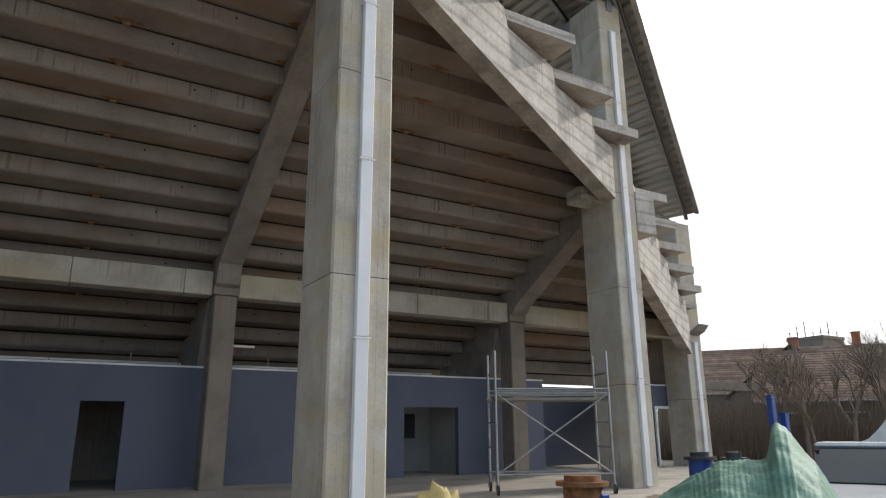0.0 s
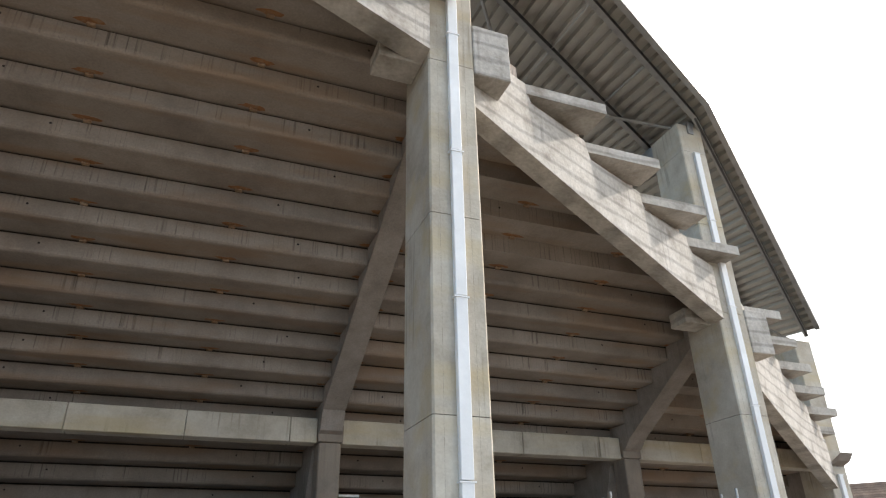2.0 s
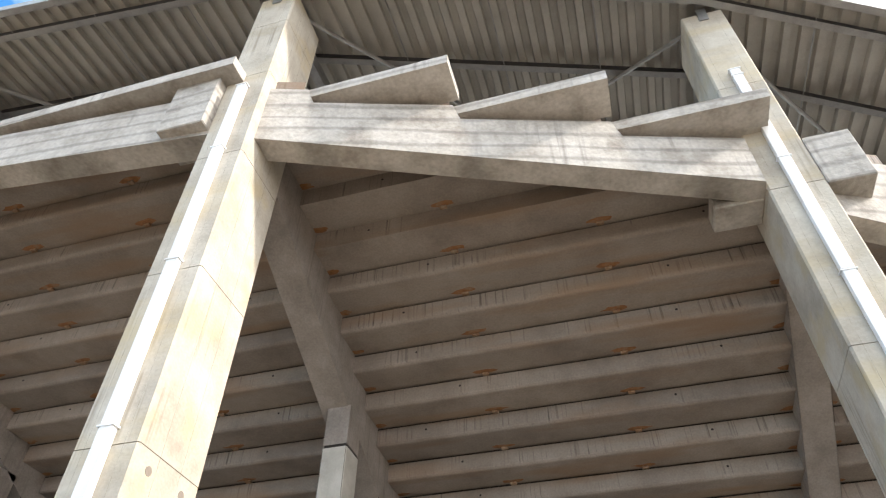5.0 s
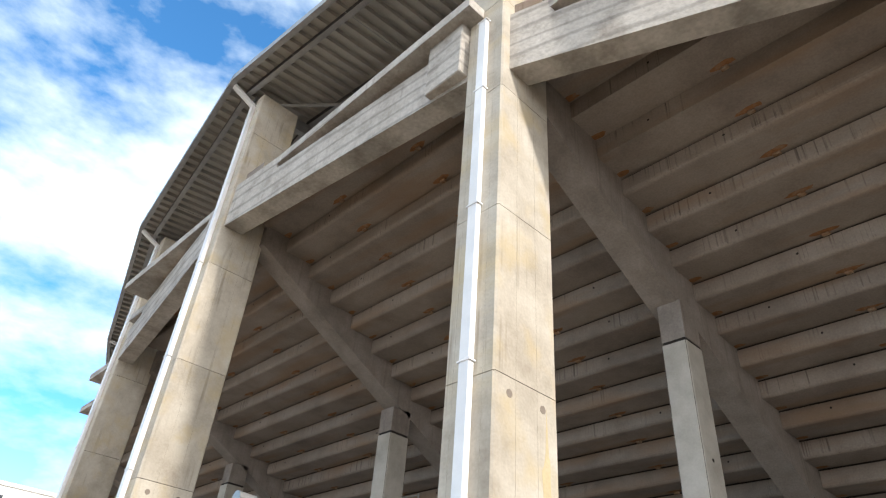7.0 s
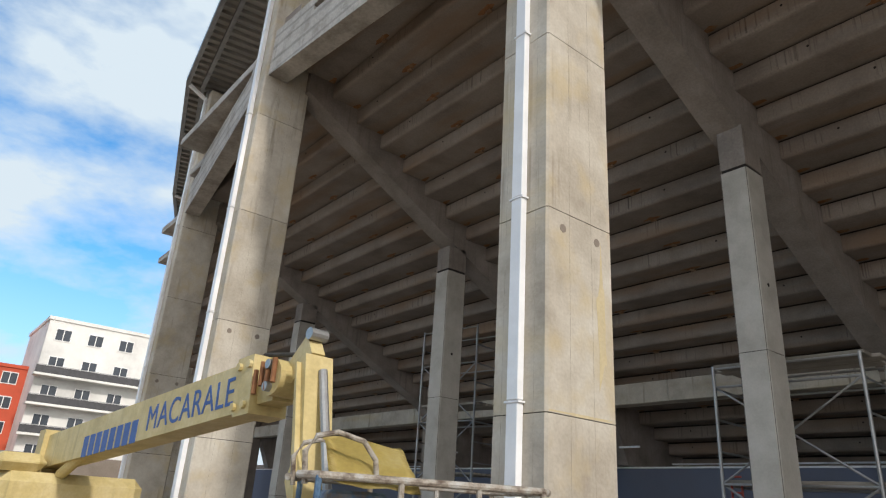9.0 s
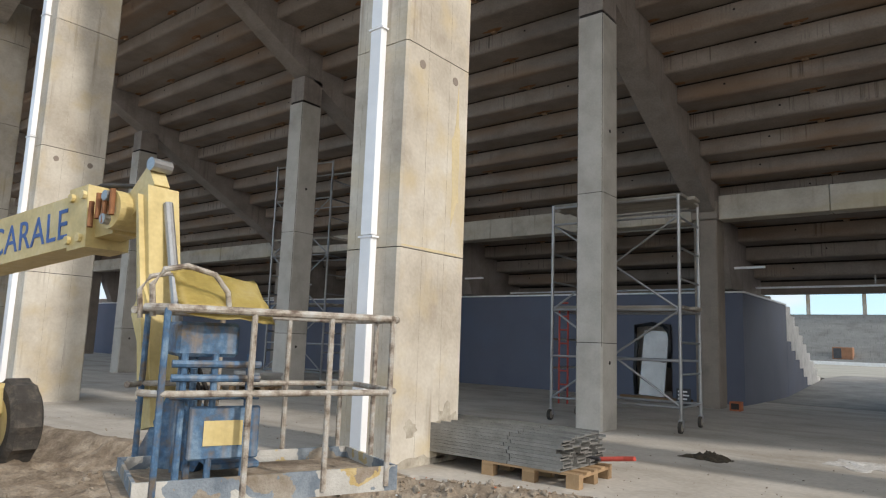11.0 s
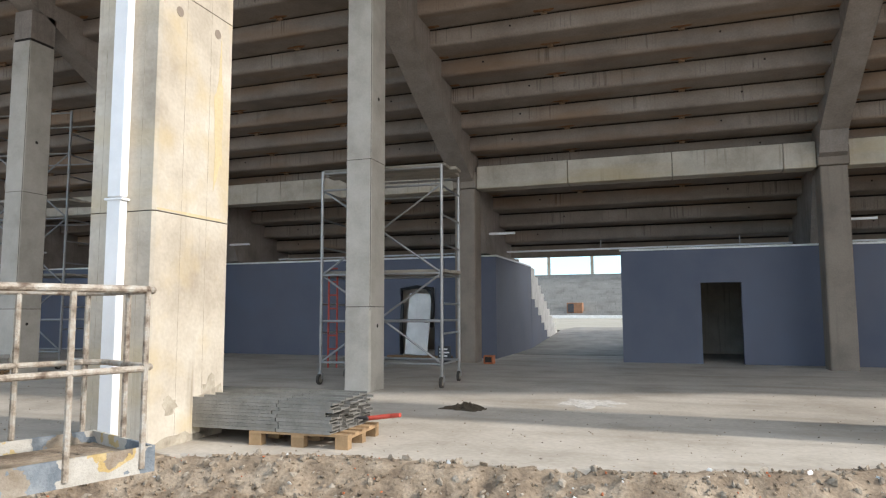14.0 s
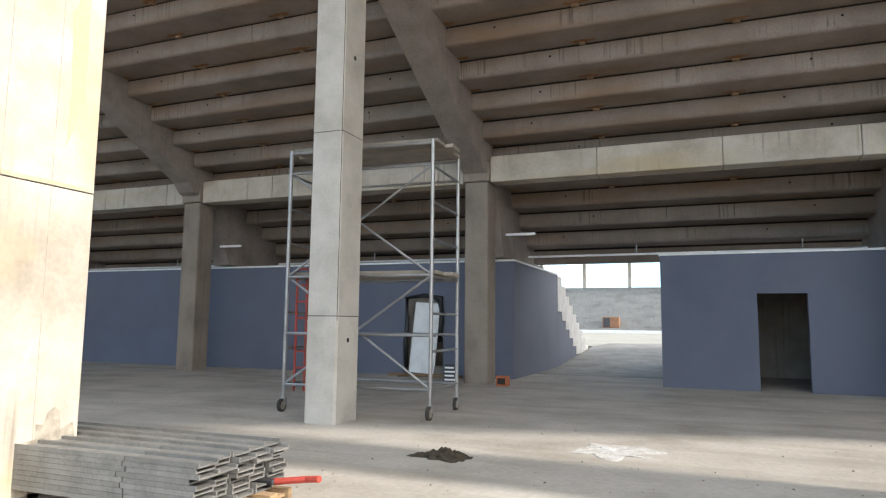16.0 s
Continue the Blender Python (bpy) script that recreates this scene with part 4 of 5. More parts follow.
scatter("chips", "pale concrete chips scattered on the slab", "debris", LOW_CONC, 160, (0.005, 0.008, 0.012), on_slab, (0.3, 0.7))

# materials stacked further along
for n, (x, y) in enumerate(((-15.6, 9.6), (-17.2, 10.0), (-14.2, 10.5))):
    pallet(x, y, 5 * n)
    st = thing("board_stack", "loose white insulation boards stacked on a pallet", "boards", "board stacks", (x, y, 0.146))
    for r in range(6 - n):
        part("board", box(-0.55 + 0.03 * (r % 3), 0.5 + 0.05 * (r % 2), -0.38, 0.36 - 0.03 * (r % 2), r * 0.085, r * 0.085 + 0.08, 0.006), SEAT_CONC, st)
for x, y in ((-13.0, 11.9), (-12.4, 12.2)):
    bk = thing("bucket", "white plastic bucket standing on the slab", "bucket", "buckets", (x, y, 0))
    part("body", tube([(0, 0, 0), (0, 0, 0.32)], [0.13, 0.16], 18), WHITE, bk, smooth=False)
    part("rim", tube([(0, 0, 0.3), (0, 0, 0.335)], 0.17, 18), WHITE, bk)

# ---- boom lift ----
YELLOW = material("faded_yellow_paint", (0.54, 0.43, 0.19), 0.5, scale=3, fine=30, dark=(0.40, 0.31, 0.13), light=(0.64, 0.54, 0.30), bump=0.08, streak=0.3, streak_col=(0.2, 0.15, 0.08))
BLUE = material("worn_blue_paint", (0.05, 0.115, 0.21), 0.6, scale=7, fine=25, dark=(0.13, 0.105, 0.08), light=(0.15, 0.23, 0.32), spread=0.3, bump=0.25, streak=0.9, streak_col=(0.25, 0.2, 0.15), grit=0.5)
RAIL = material("chipped_white_rail", (0.34, 0.30, 0.25), 0.6, scale=11, fine=90, dark=(0.10, 0.068, 0.048), light=(0.44, 0.43, 0.41), spread=0.34, bump=0.35)
BLUE_INK = material("blue_lettering", (0.035, 0.09, 0.30), 0.5, scale=8, bump=0.0)
YELLOW_COVER = material("yellow_cover", (0.60, 0.47, 0.15), 0.5, scale=4, bump=0.25, dark=(0.48, 0.36, 0.1), light=(0.68, 0.58, 0.27))

lift = thing("boom_lift", "faded yellow telescopic boom lift with a muddy blue work basket", "boom lift", at=(0, 0, 0))
B0, B1 = Vector((-10.6, 1.85, 1.76)), Vector((-5.02, 2.46, 2.30))
bdir = (B1 - B0).normalized()
part("boom", bar(B0 - bdir * 0.2, B1 - bdir * 0.55, 0.30, 0.42), YELLOW, lift)
inner = part("inner_boom", bar(B1 - bdir * 0.9, B1 - bdir * 0.12, 0.22, 0.34), YELLOW, lift)
head = part("boom_head", bar(B1 - bdir * 0.62, B1 - bdir * 0.36, 0.36, 0.5), YELLOW, lift)
side = Vector((bdir.y, -bdir.x, 0)).normalized()
for d, h in ((0.58, 0.17), (0.58, -0.17), (0.42, 0.17), (0.42, -0.17)):
    p = B1 - bdir * d + Vector((0, 0, h))
    part("bolt", tube([p + side * 0.18, p + side * 0.21], 0.035, 8), YELLOW, head)
part("boom_knuckle", tube([B1 - bdir * 0.08 - side * 0.17, B1 - bdir * 0.08 + side * 0.17], 0.15, 20), YELLOW, lift)
for n in range(4):
    p = B1 - bdir * (0.02 + 0.09 * n) + Vector((0, 0, 0.14 - 0.05 * (n % 2)))
    part("hose_coupling", tube([p + side * 0.19, p + side * 0.2 + Vector((0.03, 0, -0.2))], 0.022, 8), RUST, lift)
for h in (0.1, -0.08):
    p = B1 - bdir * 0.08 + Vector((0, 0, h))
    part("pin", tube([p + side * 0.17, p + side * 0.22], 0.04, 10), STEEL, lift)
part("boom_hose", tube([B1 - bdir * 1.2 + Vector((0, 0, 0.2)) , B1 - bdir * 0.5 + Vector((0, 0, 0.3)), B1 + Vector((0, 0, 0.2))], 0.02), RUBBER, lift)
J0, J1 = Vector((-4.72, 2.46, 2.42)), Vector((-4.30, 2.42, 0.75))
part("jib", bar(J0, J1, 0.17, 0.24, (0, 1, 0)), YELLOW, lift)
part("jib_rib", bar(J0 + side * 0.11 + Vector((0.0, 0, -0.05)), J1 + side * 0.11 + Vector((0, 0, 0.2)), 0.03, 0.1, (0, 1, 0)), YELLOW, lift)
part("jib_top_link", bar(B1 + Vector((0, 0, 0.02)), J0 + Vector((0, 0, 0.12)), 0.12, 0.2), YELLOW, lift)
part("jib_eye", tube([J0 + Vector((0, 0, 0.2)) - side * 0.08, J0 + Vector((0, 0, 0.2)) + side * 0.08], 0.05, 12), STEEL, lift)
part("jib_cylinder", tube([J0 + Vector((0.13, 0.02, -0.1)), J1 + Vector((0.12, 0.02, 0.5))], 0.035, 10), STEEL, lift)
part("jib_gusset", prism([(-4.62, 1.5), (-4.46, 1.25), (-4.42, 1.6), (-4.5, 1.72)], "y", 2.30, 2.34), YELLOW, lift)

CHIPPED = material("chipped_board_paint", (0.36, 0.35, 0.32), 0.7, scale=6, fine=60, spread=0.3, bump=0.3, grit=0.3, dark=(0.16, 0.13, 0.1), light=(0.55, 0.54, 0.5))
chip = CHIPPED.node_tree
chip_noise = chip.nodes.new("ShaderNodeTexNoise")
chip_noise.inputs["Scale"].default_value, chip_noise.inputs["Detail"].default_value = 2.4, 5
chip.links.new(chip.nodes["Geometry"].outputs["Position"], chip_noise.inputs["Vector"])
chip_ramp = chip.nodes.new("ShaderNodeValToRGB")
chip_ramp.color_ramp.interpolation = "CONSTANT"
for at, c in ((0.41, (0.10, 0.15, 0.21, 1)), (0.50, (0.46, 0.45, 0.42, 1)), (0.585, (0.50, 0.36, 0.12, 1)), (0.62, (0.22, 0.17, 0.12, 1))):
    chip_ramp.color_ramp.elements.new(at).color = c
chip_ramp.color_ramp.elements[0].color = (0.2, 0.16, 0.115, 1)
chip.links.new(chip_noise.outputs["Fac"], chip_ramp.inputs["Fac"])
chip_mix = chip.nodes.new("ShaderNodeMix")
chip_mix.data_type = "RGBA"
chip_mix.inputs["Factor"].default_value = 0.7
chip_bsdf = chip.nodes["Principled BSDF"]
chip.links.new(chip_bsdf.inputs["Base Color"].links[0].from_socket, chip_mix.inputs["A"])
chip.links.new(chip_ramp.outputs["Color"], chip_mix.inputs["B"])
chip.links.new(chip_mix.outputs["Result"], chip_bsdf.inputs["Base Color"])

# basket, turned so that its long side looks at the slab's edge
basket = part("basket", box(-0.76, 0.76, -0.4, 0.4, 0.0, 0.03), BLUE, lift, "blue basket with muddy tube rails")
basket.location = (-3.62, 2.72, 0.47)
basket.rotation_euler = (0, 0, math.atan2(0.94, 0.36))
for x0, x1, y0, y1 in ((-0.76, 0.76, -0.42, -0.4), (-0.76, 0.76, 0.4, 0.42), (-0.78, -0.76, -0.42, 0.42), (0.76, 0.78, -0.42, 0.42)):
    part("toe_board", box(x0, x1, y0, y1, -0.03, 0.12), CHIPPED, basket, "toe board with chipped white, blue and yellow paint")
part("mud_floor", box(-0.86, 0.86, -0.38, 0.38, 0.031, 0.045), DIRT, basket)


def loop(z, r, name, x0=-0.78):
    pts = [(x0, -0.3, z), (x0 + 0.1, -0.42, z), (0.68, -0.42, z), (0.78, -0.32, z), (0.78, 0.32, z), (0.68, 0.42, z), (x0 + 0.1, 0.42, z), (x0, 0.3, z)]
    part(name, tube(pts, r, 10), RAIL, basket)


loop(1.05, 0.024, "top_rail")
loop(0.58, 0.02, "mid_rail")
for x in (-0.68, -0.2, 0.28, 0.7):
    for y in (-0.42, 0.42):
        part("post", tube([(x, y, 0.0), (x, y, 1.05)], 0.019, 8), BLUE if x < -0.5 else RAIL, basket)
part("gate_post", tube([(0.78, 0.0, 0.0), (0.78, 0.0, 1.05)], 0.019, 8), RAIL, basket)
for y in (-0.3, 0.3):
    part("guard_hoop", tube([(-0.74, y, 1.0), (-0.76, y, 1.18), (-0.7, y, 1.27), (-0.58, y, 1.3), (-0.42, y, 1.26), (-0.34, y, 1.16), (-0.32, y, 1.03)], 0.017, 8), RAIL, basket)
console = part("console", box(-0.6, -0.25, -0.3, 0.28, 0.78, 0.98, 0.02), BLUE, basket)
part("console_front", box(-0.5, -0.1, -0.32, -0.28, 0.2, 0.5, 0.01), BLUE, basket)
part("label_plate", box(-0.42, -0.2, -0.326, -0.321, 0.28, 0.42), YELLOW, basket, "yellow warning plate")
part("step_box", box(-0.35, -0.05, -0.2, 0.2, 0.12, 0.16, 0.01), BLUE, basket)
for z in (0.56, 0.66, 0.74):
    part("cross_tube", tube([(-0.62, -0.32, z), (-0.12, -0.32, z)], 0.022, 8), BLUE, basket)
for x in (-0.55, -0.38, -0.18):
    part("upright_tube", tube([(x, -0.3, 0.03), (x, -0.3, 0.8)], 0.02, 8), BLUE, basket)
for y in (-0.22, 0.22):
    part("bracket_tube", tube([(-0.48, y, 0.03), (-0.48, y, 0.95)], 0.02, 8), BLUE, basket)
bm = bmesh.new()
cv = {}
for i in range(9):
    for j in range(7):
        u, v = i / 8, j / 6
        cv[i, j] = bm.verts.new((-0.62 + 0.54 * u, 0.14 - 0.56 * v, 1.33 - 0.06 * u - 0.30 * v ** 1.4 + 0.04 * noise.noise((u * 3.2, v * 3.2, 2))))
for i in range(8):
    for j in range(6):
        bm.faces.new((cv[i, j], cv[i + 1, j], cv[i + 1, j + 1], cv[i, j + 1]))
bmesh.ops.solidify(bm, geom=bm.faces[:], thickness=0.012)
part("control_cover", bm, YELLOW_COVER, basket, "yellow plastic cover thrown over the controls", smooth=True)
part("basket_arm", bar(J1, J1 + Vector((0.35, 0.15, -0.2)), 0.24, 0.5), BLUE, lift)
for n, (dy, dz) in enumerate(((0.0, 0.0), (0.05, 0.05), (-0.06, 0.1))):
    part("hose", tube([J1 + Vector((0.1, dy, 0.6 + dz)), J1 + Vector((0.28, dy + 0.1, 0.25)), J1 + Vector((0.22, dy + 0.12, -0.05)), J1 + Vector((0.42, dy + 0.2, 0.1))], 0.016, 7), RUBBER, lift)

# lettering on the side of the boom that looks at the yard
def on_boom(d, up):
    return B0 + bdir * d + side * 0.153 + Vector((0, 0, up))


turn_z = math.atan2(bdir.y, bdir.x)
rise = math.asin(bdir.z)
word = bpy.data.curves.new("lettering", "FONT")
word.body, word.size, word.extrude, word.space_character = "MACARALE", 0.36, 0.002, 1.05
tmp = new("lettering_source", word)
dg = bpy.context.evaluated_depsgraph_get()
letters = new("lettering", bpy.data.meshes.new_from_object(tmp.evaluated_get(dg)))
bpy.data.objects.remove(tmp)
letters.data.materials.append(BLUE_INK)
letters.parent = lift
letters.matrix_basis = Matrix.Translation(on_boom(3.22, -0.13)) @ Euler((radians(90), -rise, turn_z), "XYZ").to_matrix().to_4x4() @ Matrix.Diagonal((0.93, 1, 1, 1))
tagged(letters, "faded blue painted letters")
for n in range(8):
    a = on_boom(1.5 + n * 0.195, -0.1)
    part("paint_bar", bar(a + Vector((0, 0, 0)), a + bdir * 0.14 + Vector((0, 0, 0)), 0.006, 0.24), BLUE_INK, lift)
part("turret", box(-11.9, -9.9, 1.2, 2.9, 0.75, 1.5, 0.12), YELLOW, lift)
part("turret_hood", box(-11.7, -10.0, 1.1, 1.7, 1.5, 1.72, 0.1), YELLOW, lift)
part("boom_tower", bar((-10.7, 1.85, 1.4), (-10.7, 1.85, 2.05), 0.4, 0.4, (0, 1, 0)), YELLOW, lift)
part("lift_cylinder", tube([(-10.0, 1.87, 1.5), (-8.9, 1.98, 1.88)], 0.07, 12), YELLOW, lift)
part("chassis", box(-12.2, -9.2, 1.2, 3.2, 0.3, 0.7, 0.05), YELLOW, lift)
def lift_wheel(x, y):
    w = part("wheel", tube([(0, -0.16, 0), (0, 0.16, 0)], 0.3, 20), YELLOW, lift)
    w.location = (x, y, 0.22)
    bm = bmesh.new()
    n = 36
    prof = [(-0.17, 0.3), (-0.18, 0.44), (-0.13, 0.5), (0.13, 0.5), (0.18, 0.44), (0.17, 0.3)]
    rings = []
    for i in range(n):
        a = i * 2 * math.pi / n
        k = 0.035 if i % 3 == 0 else 0.0
        rings.append([bm.verts.new(((r + (k if r > 0.46 else 0)) * math.cos(a), yy, (r + (k if r > 0.46 else 0)) * math.sin(a))) for yy, r in prof])
    for i in range(n):
        for j in range(len(prof) - 1):
            bm.faces.new((rings[i][j], rings[(i + 1) % n][j], rings[(i + 1) % n][j + 1], rings[i][j + 1]))
    part("tyre", bm, RUBBER, w)


for wx, wy in ((-9.3, 3.3), (-12.0, 3.3), (-9.3, 1.1), (-12.0, 1.1)):
    lift_wheel(wx, wy)

# ---- right-hand yard: tarpaulin, drums, vehicles ----
TARP = material("green_tarpaulin", (0.13, 0.26, 0.19), 0.6, scale=3, fine=20, dark=(0.09, 0.19, 0.135), light=(0.24, 0.37, 0.29), bump=0.45, grit=0.35)
bm = bmesh.new()
gv = {}
for i in range(161):
    for j in range(91):
        az, v = 43.0 + 19.5 * i / 160, j / 90            # degrees east of the inward direction, depth
        D = 6.4 + 3.2 * v
        x, y = D * math.sin(radians(az)), D * math.cos(radians(az))
        ridge = float(np.interp(az, (43, 47.5, 52, 54.5, 57, 58.6, 60, 62.5), (0.05, 0.95, 1.33, 1.32, 1.36, 1.25, 0.9, 0.02)))
        h = ridge * math.sin(math.pi * (0.06 + 0.88 * v)) ** 0.55
        h += 0.42 * math.exp(-((az - 56.2) / (0.6 if az < 56.2 else 1.9)) ** 2 - ((v - 0.66) / (0.3 if v < 0.66 else 0.12)) ** 2)
        h += 0.006 * math.sin(az * 17 + v * 9 + 6 * noise.noise((az * 0.5, v * 3, 6))) * (0.4 + noise.noise((az * 0.3, v * 2, 2)) + 0.5)
        h += 0.06 * noise.noise((x * 2, y * 2, 1)) + 0.03 * noise.noise((x * 6, y * 3, 4)) + 0.012 * noise.noise((x * 14, y * 8, 4))
        gv[i, j] = bm.verts.new((x, y, -0.3 + max(h, 0.02)))
for i in range(160):
    for j in range(90):
        bm.faces.new((gv[i, j], gv[i + 1, j], gv[i + 1, j + 1], gv[i, j + 1]))
tagged(new("tarpaulin", mesh_of("tarpaulin", bm, TARP, True)), "creased green tarpaulin sheet over a heap of materials", "tarpaulin")
DEEP_BLUE = material("blue_enamel", (0.02, 0.07, 0.30), 0.35, scale=4, bump=0.05)
for x, y, r, z1, lbl in ((9.9, 8.1, 0.2, 0.95, "blue enamelled pipe fitting with a flanged top"), (9.0, 6.75, 0.14, 1.0, "blue enamelled pipe fitting with a flanged top")):
    d = thing("pipe_fitting", lbl, "pipe fitting", "pipe fittings", (x, y, -0.3))
    part("body", tube([(0, 0, 0), (0, 0, z1 + 0.2)], r, 20), DEEP_BLUE, d)
    part("flange", tube([(0, 0, z1 + 0.2), (0, 0, z1 + 0.25)], r * 1.35, 20), DARK_STEEL, d)
    part("neck", tube([(0, 0, z1 + 0.25), (0, 0, z1 + 0.33)], r * 0.8, 20), DARK_STEEL, d)
for n, (x, y, z1) in enumerate(((9.1, 6.1, 1.9), (9.3, 6.05, 1.65), (9.45, 6.0, 1.1), (8.85, 6.3, 0.95))):
    d = thing("blue_post", "upright blue painted steel post", "post", "blue posts", (x, y, -0.3))
    part("shaft", box(-0.045, 0.045, -0.045, 0.045, 0, z1 + 0.2, 0.008), DEEP_BLUE, d)
    part("cap", box(-0.05, 0.05, -0.05, 0.05, z1 + 0.2, z1 + 0.23), DEEP_BLUE, d)
dr = thing("rusty_drum", "rusty steel pipe section with wide flange", "drum", at=(6.75, 7.6, -0.2))
part("body", tube([(0, 0, 0), (0, 0, 0.8)], 0.27, 22), RUST, dr)
part("flange", tube([(0, 0, 0.8), (0, 0, 0.86)], 0.37, 22), RUST, dr)
part("collar", tube([(0, 0, 0.86), (0, 0, 0.94)], 0.25, 22), RUST, dr)
part("blue_patch", box(0.1, 0.26, -0.28, -0.2, 0.1, 0.7, 0.02), DEEP_BLUE, dr)
heap("sack", "crumpled yellow plastic sacks on the slab", "sack", 5.3, 9.0, 0.75, 0.4, 0.42, material("yellow_sack", (0.5, 0.40, 0.17), 0.6, scale=4), 7.7, 0.8)

CAR_PAINT = material("silver_paint", (0.55, 0.56, 0.58), 0.25, metal=0.4, scale=1, bump=0.0)
GLASS = material("dark_car_glass", (0.03, 0.04, 0.05), 0.06, scale=1, bump=0.0)
VAN_PAINT = material("white_van_paint", (0.72, 0.73, 0.75), 0.35, scale=1, bump=0.0)


def vehicle(name, label, x, y, turn, prof, roof, width, paint, wheels):
    """prof: side outline below the windows, roof: outline of the glasshouse, as (length, height)."""
    t = thing(name, label, name, at=(x, y, -0.3))
    t.rotation_euler = (0, 0, radians(turn))
    bm = prism(prof, "y", -width / 2, width / 2)
    bmesh.ops.bevel(bm, geom=bm.edges[:], offset=0.06, segments=2, affect="EDGES")
    part("body", bm, paint, t, smooth=False)
    w = width / 2 - 0.1
    bm = prism(roof, "y", -w, w)
    bmesh.ops.bevel(bm, geom=bm.edges[:], offset=0.07, segments=2, affect="EDGES")
    part("glasshouse", bm, GLASS, t)
    xs2 = [p[0] for p in roof]
    top = max(p[1] for p in roof)
    rx = [p[0] for p in roof if p[1] > top - 0.08]
    part("roof", box(min(rx), max(rx), -w - 0.01, w + 0.01, top - 0.05, top + 0.02, 0.03), paint, t)
    for lx in wheels:
        for sy in (-1, 1):
            wh = part("wheel", tube([(lx, sy * (width / 2 - 0.2), 0.31), (lx, sy * (width / 2 + 0.01), 0.31)], 0.31, 20), RUBBER, t)
            part("rim", tube([(lx, sy * (width / 2), 0.31), (lx, sy * (width / 2 + 0.02), 0.31)], 0.19, 14), STEEL, wh)
    return t


CAR_SIDE = [(-2.1, 0.3), (2.1, 0.3), (2.15, 0.65), (2.0, 0.82), (1.0, 0.95), (-1.9, 1.0), (-2.1, 0.85)]
CAR_TOP = [(0.95, 0.93), (0.25, 1.42), (-1.0, 1.44), (-1.75, 0.96)]
vehicle("car", "silver saloon car parked on the muddy yard", 10.3, 5.35, 206, CAR_SIDE, CAR_TOP, 1.75, CAR_PAINT, (-1.3, 1.35))
VAN_SIDE = [(-2.6, 0.35), (2.6, 0.35), (2.65, 1.0), (1.9, 1.25), (1.3, 2.0), (1.0, 2.25), (-2.6, 2.3)]
VAN_TOP = [(1.85, 1.24), (1.32, 1.95), (1.1, 1.97), (1.1, 1.24)]
vehicle("van", "white panel van parked beyond the cars", 24.0, 10.5, 118, VAN_SIDE, VAN_TOP, 1.9, VAN_PAINT, (-1.6, 1.7))

# ---- trees ----
BARK = material("grey_brown_bark", (0.17, 0.125, 0.09), 0.9, scale=6, fine=40)


def bare_tree(name, label, x, y, h, seed, levels=5, spread=0.55, z=-0.3, trunk=True):
    rnd = random.Random(seed)
    t = thing(name, label, "tree", "bare trees", (x, y, z))
    tr, cr = bmesh.new(), bmesh.new()

    def grow(p, d, length, r, lev):
        q = p + d * length
        m = p + d * length * 0.5 + Vector((rnd.uniform(-1, 1), rnd.uniform(-1, 1), 0)) * length * 0.06
        add_tube(tr if lev == 0 else cr, [p, m, q], [r, r * 0.85, r * 0.68], 7 if lev == 0 else 3, cap=False)
        if lev >= levels:
            return
        for n in range(3 if lev < 3 else rnd.choice((2, 3))):
            a = rnd.uniform(0, 6.283)
            nd = (d + Vector((math.cos(a), math.sin(a), rnd.uniform(-0.1, 0.5))) * spread * rnd.uniform(0.7, 1.4)).normalized()
            grow(p + d * length * rnd.uniform(0.55, 1.0), nd, length * rnd.uniform(0.6, 0.82), max(r * 0.6, 0.006), lev + 1)

    grow(Vector((0, 0, 0)), Vector((rnd.uniform(-0.05, 0.05), rnd.uniform(-0.05, 0.05), 1)).normalized(), h * 0.3, h * 0.018, 0)
    part("trunk", tr, BARK, t)
    part("crown", cr, BARK, t, "leafless tangle of fine branches")


for n, (x, y, h) in enumerate(((30, 14.5, 7.5), (28, 18.5, 7.0), (33, 12.0, 8.0), (26.5, 16.2, 6.0), (36, 17, 8.0), (31.5, 20.5, 7.0), (28.5, 15.6, 6.5))):
    bare_tree("bare_tree", "leafless brown garden tree with a tangled crown", x, y, h, 20 + n, 6)
bare_tree("bare_tree", "tall leafless tree in front of the flats", -60.5, 3.2, 15.0, 3, 6)
brush = bmesh.new()
rb = random.Random(8)
for n in range(4500):
    x, y = rb.uniform(24, 36), 0
    y = 22 - (x - 24) * 0.55 + rb.uniform(-3, 3)
    a = Vector((x, y, -0.3))
    d = Vector((rb.uniform(-0.5, 0.5), rb.uniform(-0.5, 0.5), 1)) * rb.uniform(0.9, 3.4)
    add_tube(brush, [a, a + d * 0.5 + Vector((rb.uniform(-0.1, 0.1), 0, 0)), a + d], [0.014, 0.01, 0.005], 3, cap=False)
structure("brushwood", brush, BARK, "dry brown brushwood and hedge along the gardens", kind="stuff", category="brushwood")

# ---- houses beyond the yard ----
OLD_RENDER = material("old_house_render", (0.20, 0.165, 0.135), 0.9, scale=0.8, fine=12, dark=(0.17, 0.14, 0.11))
TILE = material("clay_roof_tile", (0.20, 0.125, 0.085), 0.85, scale=1.5, fine=10, dark=(0.12, 0.075, 0.055), light=(0.28, 0.19, 0.13), bump=0.6, rnd=0.25, grit=0.5)
PANE = material("window_glass", (0.05, 0.06, 0.075), 0.1, scale=1, bump=0.0)


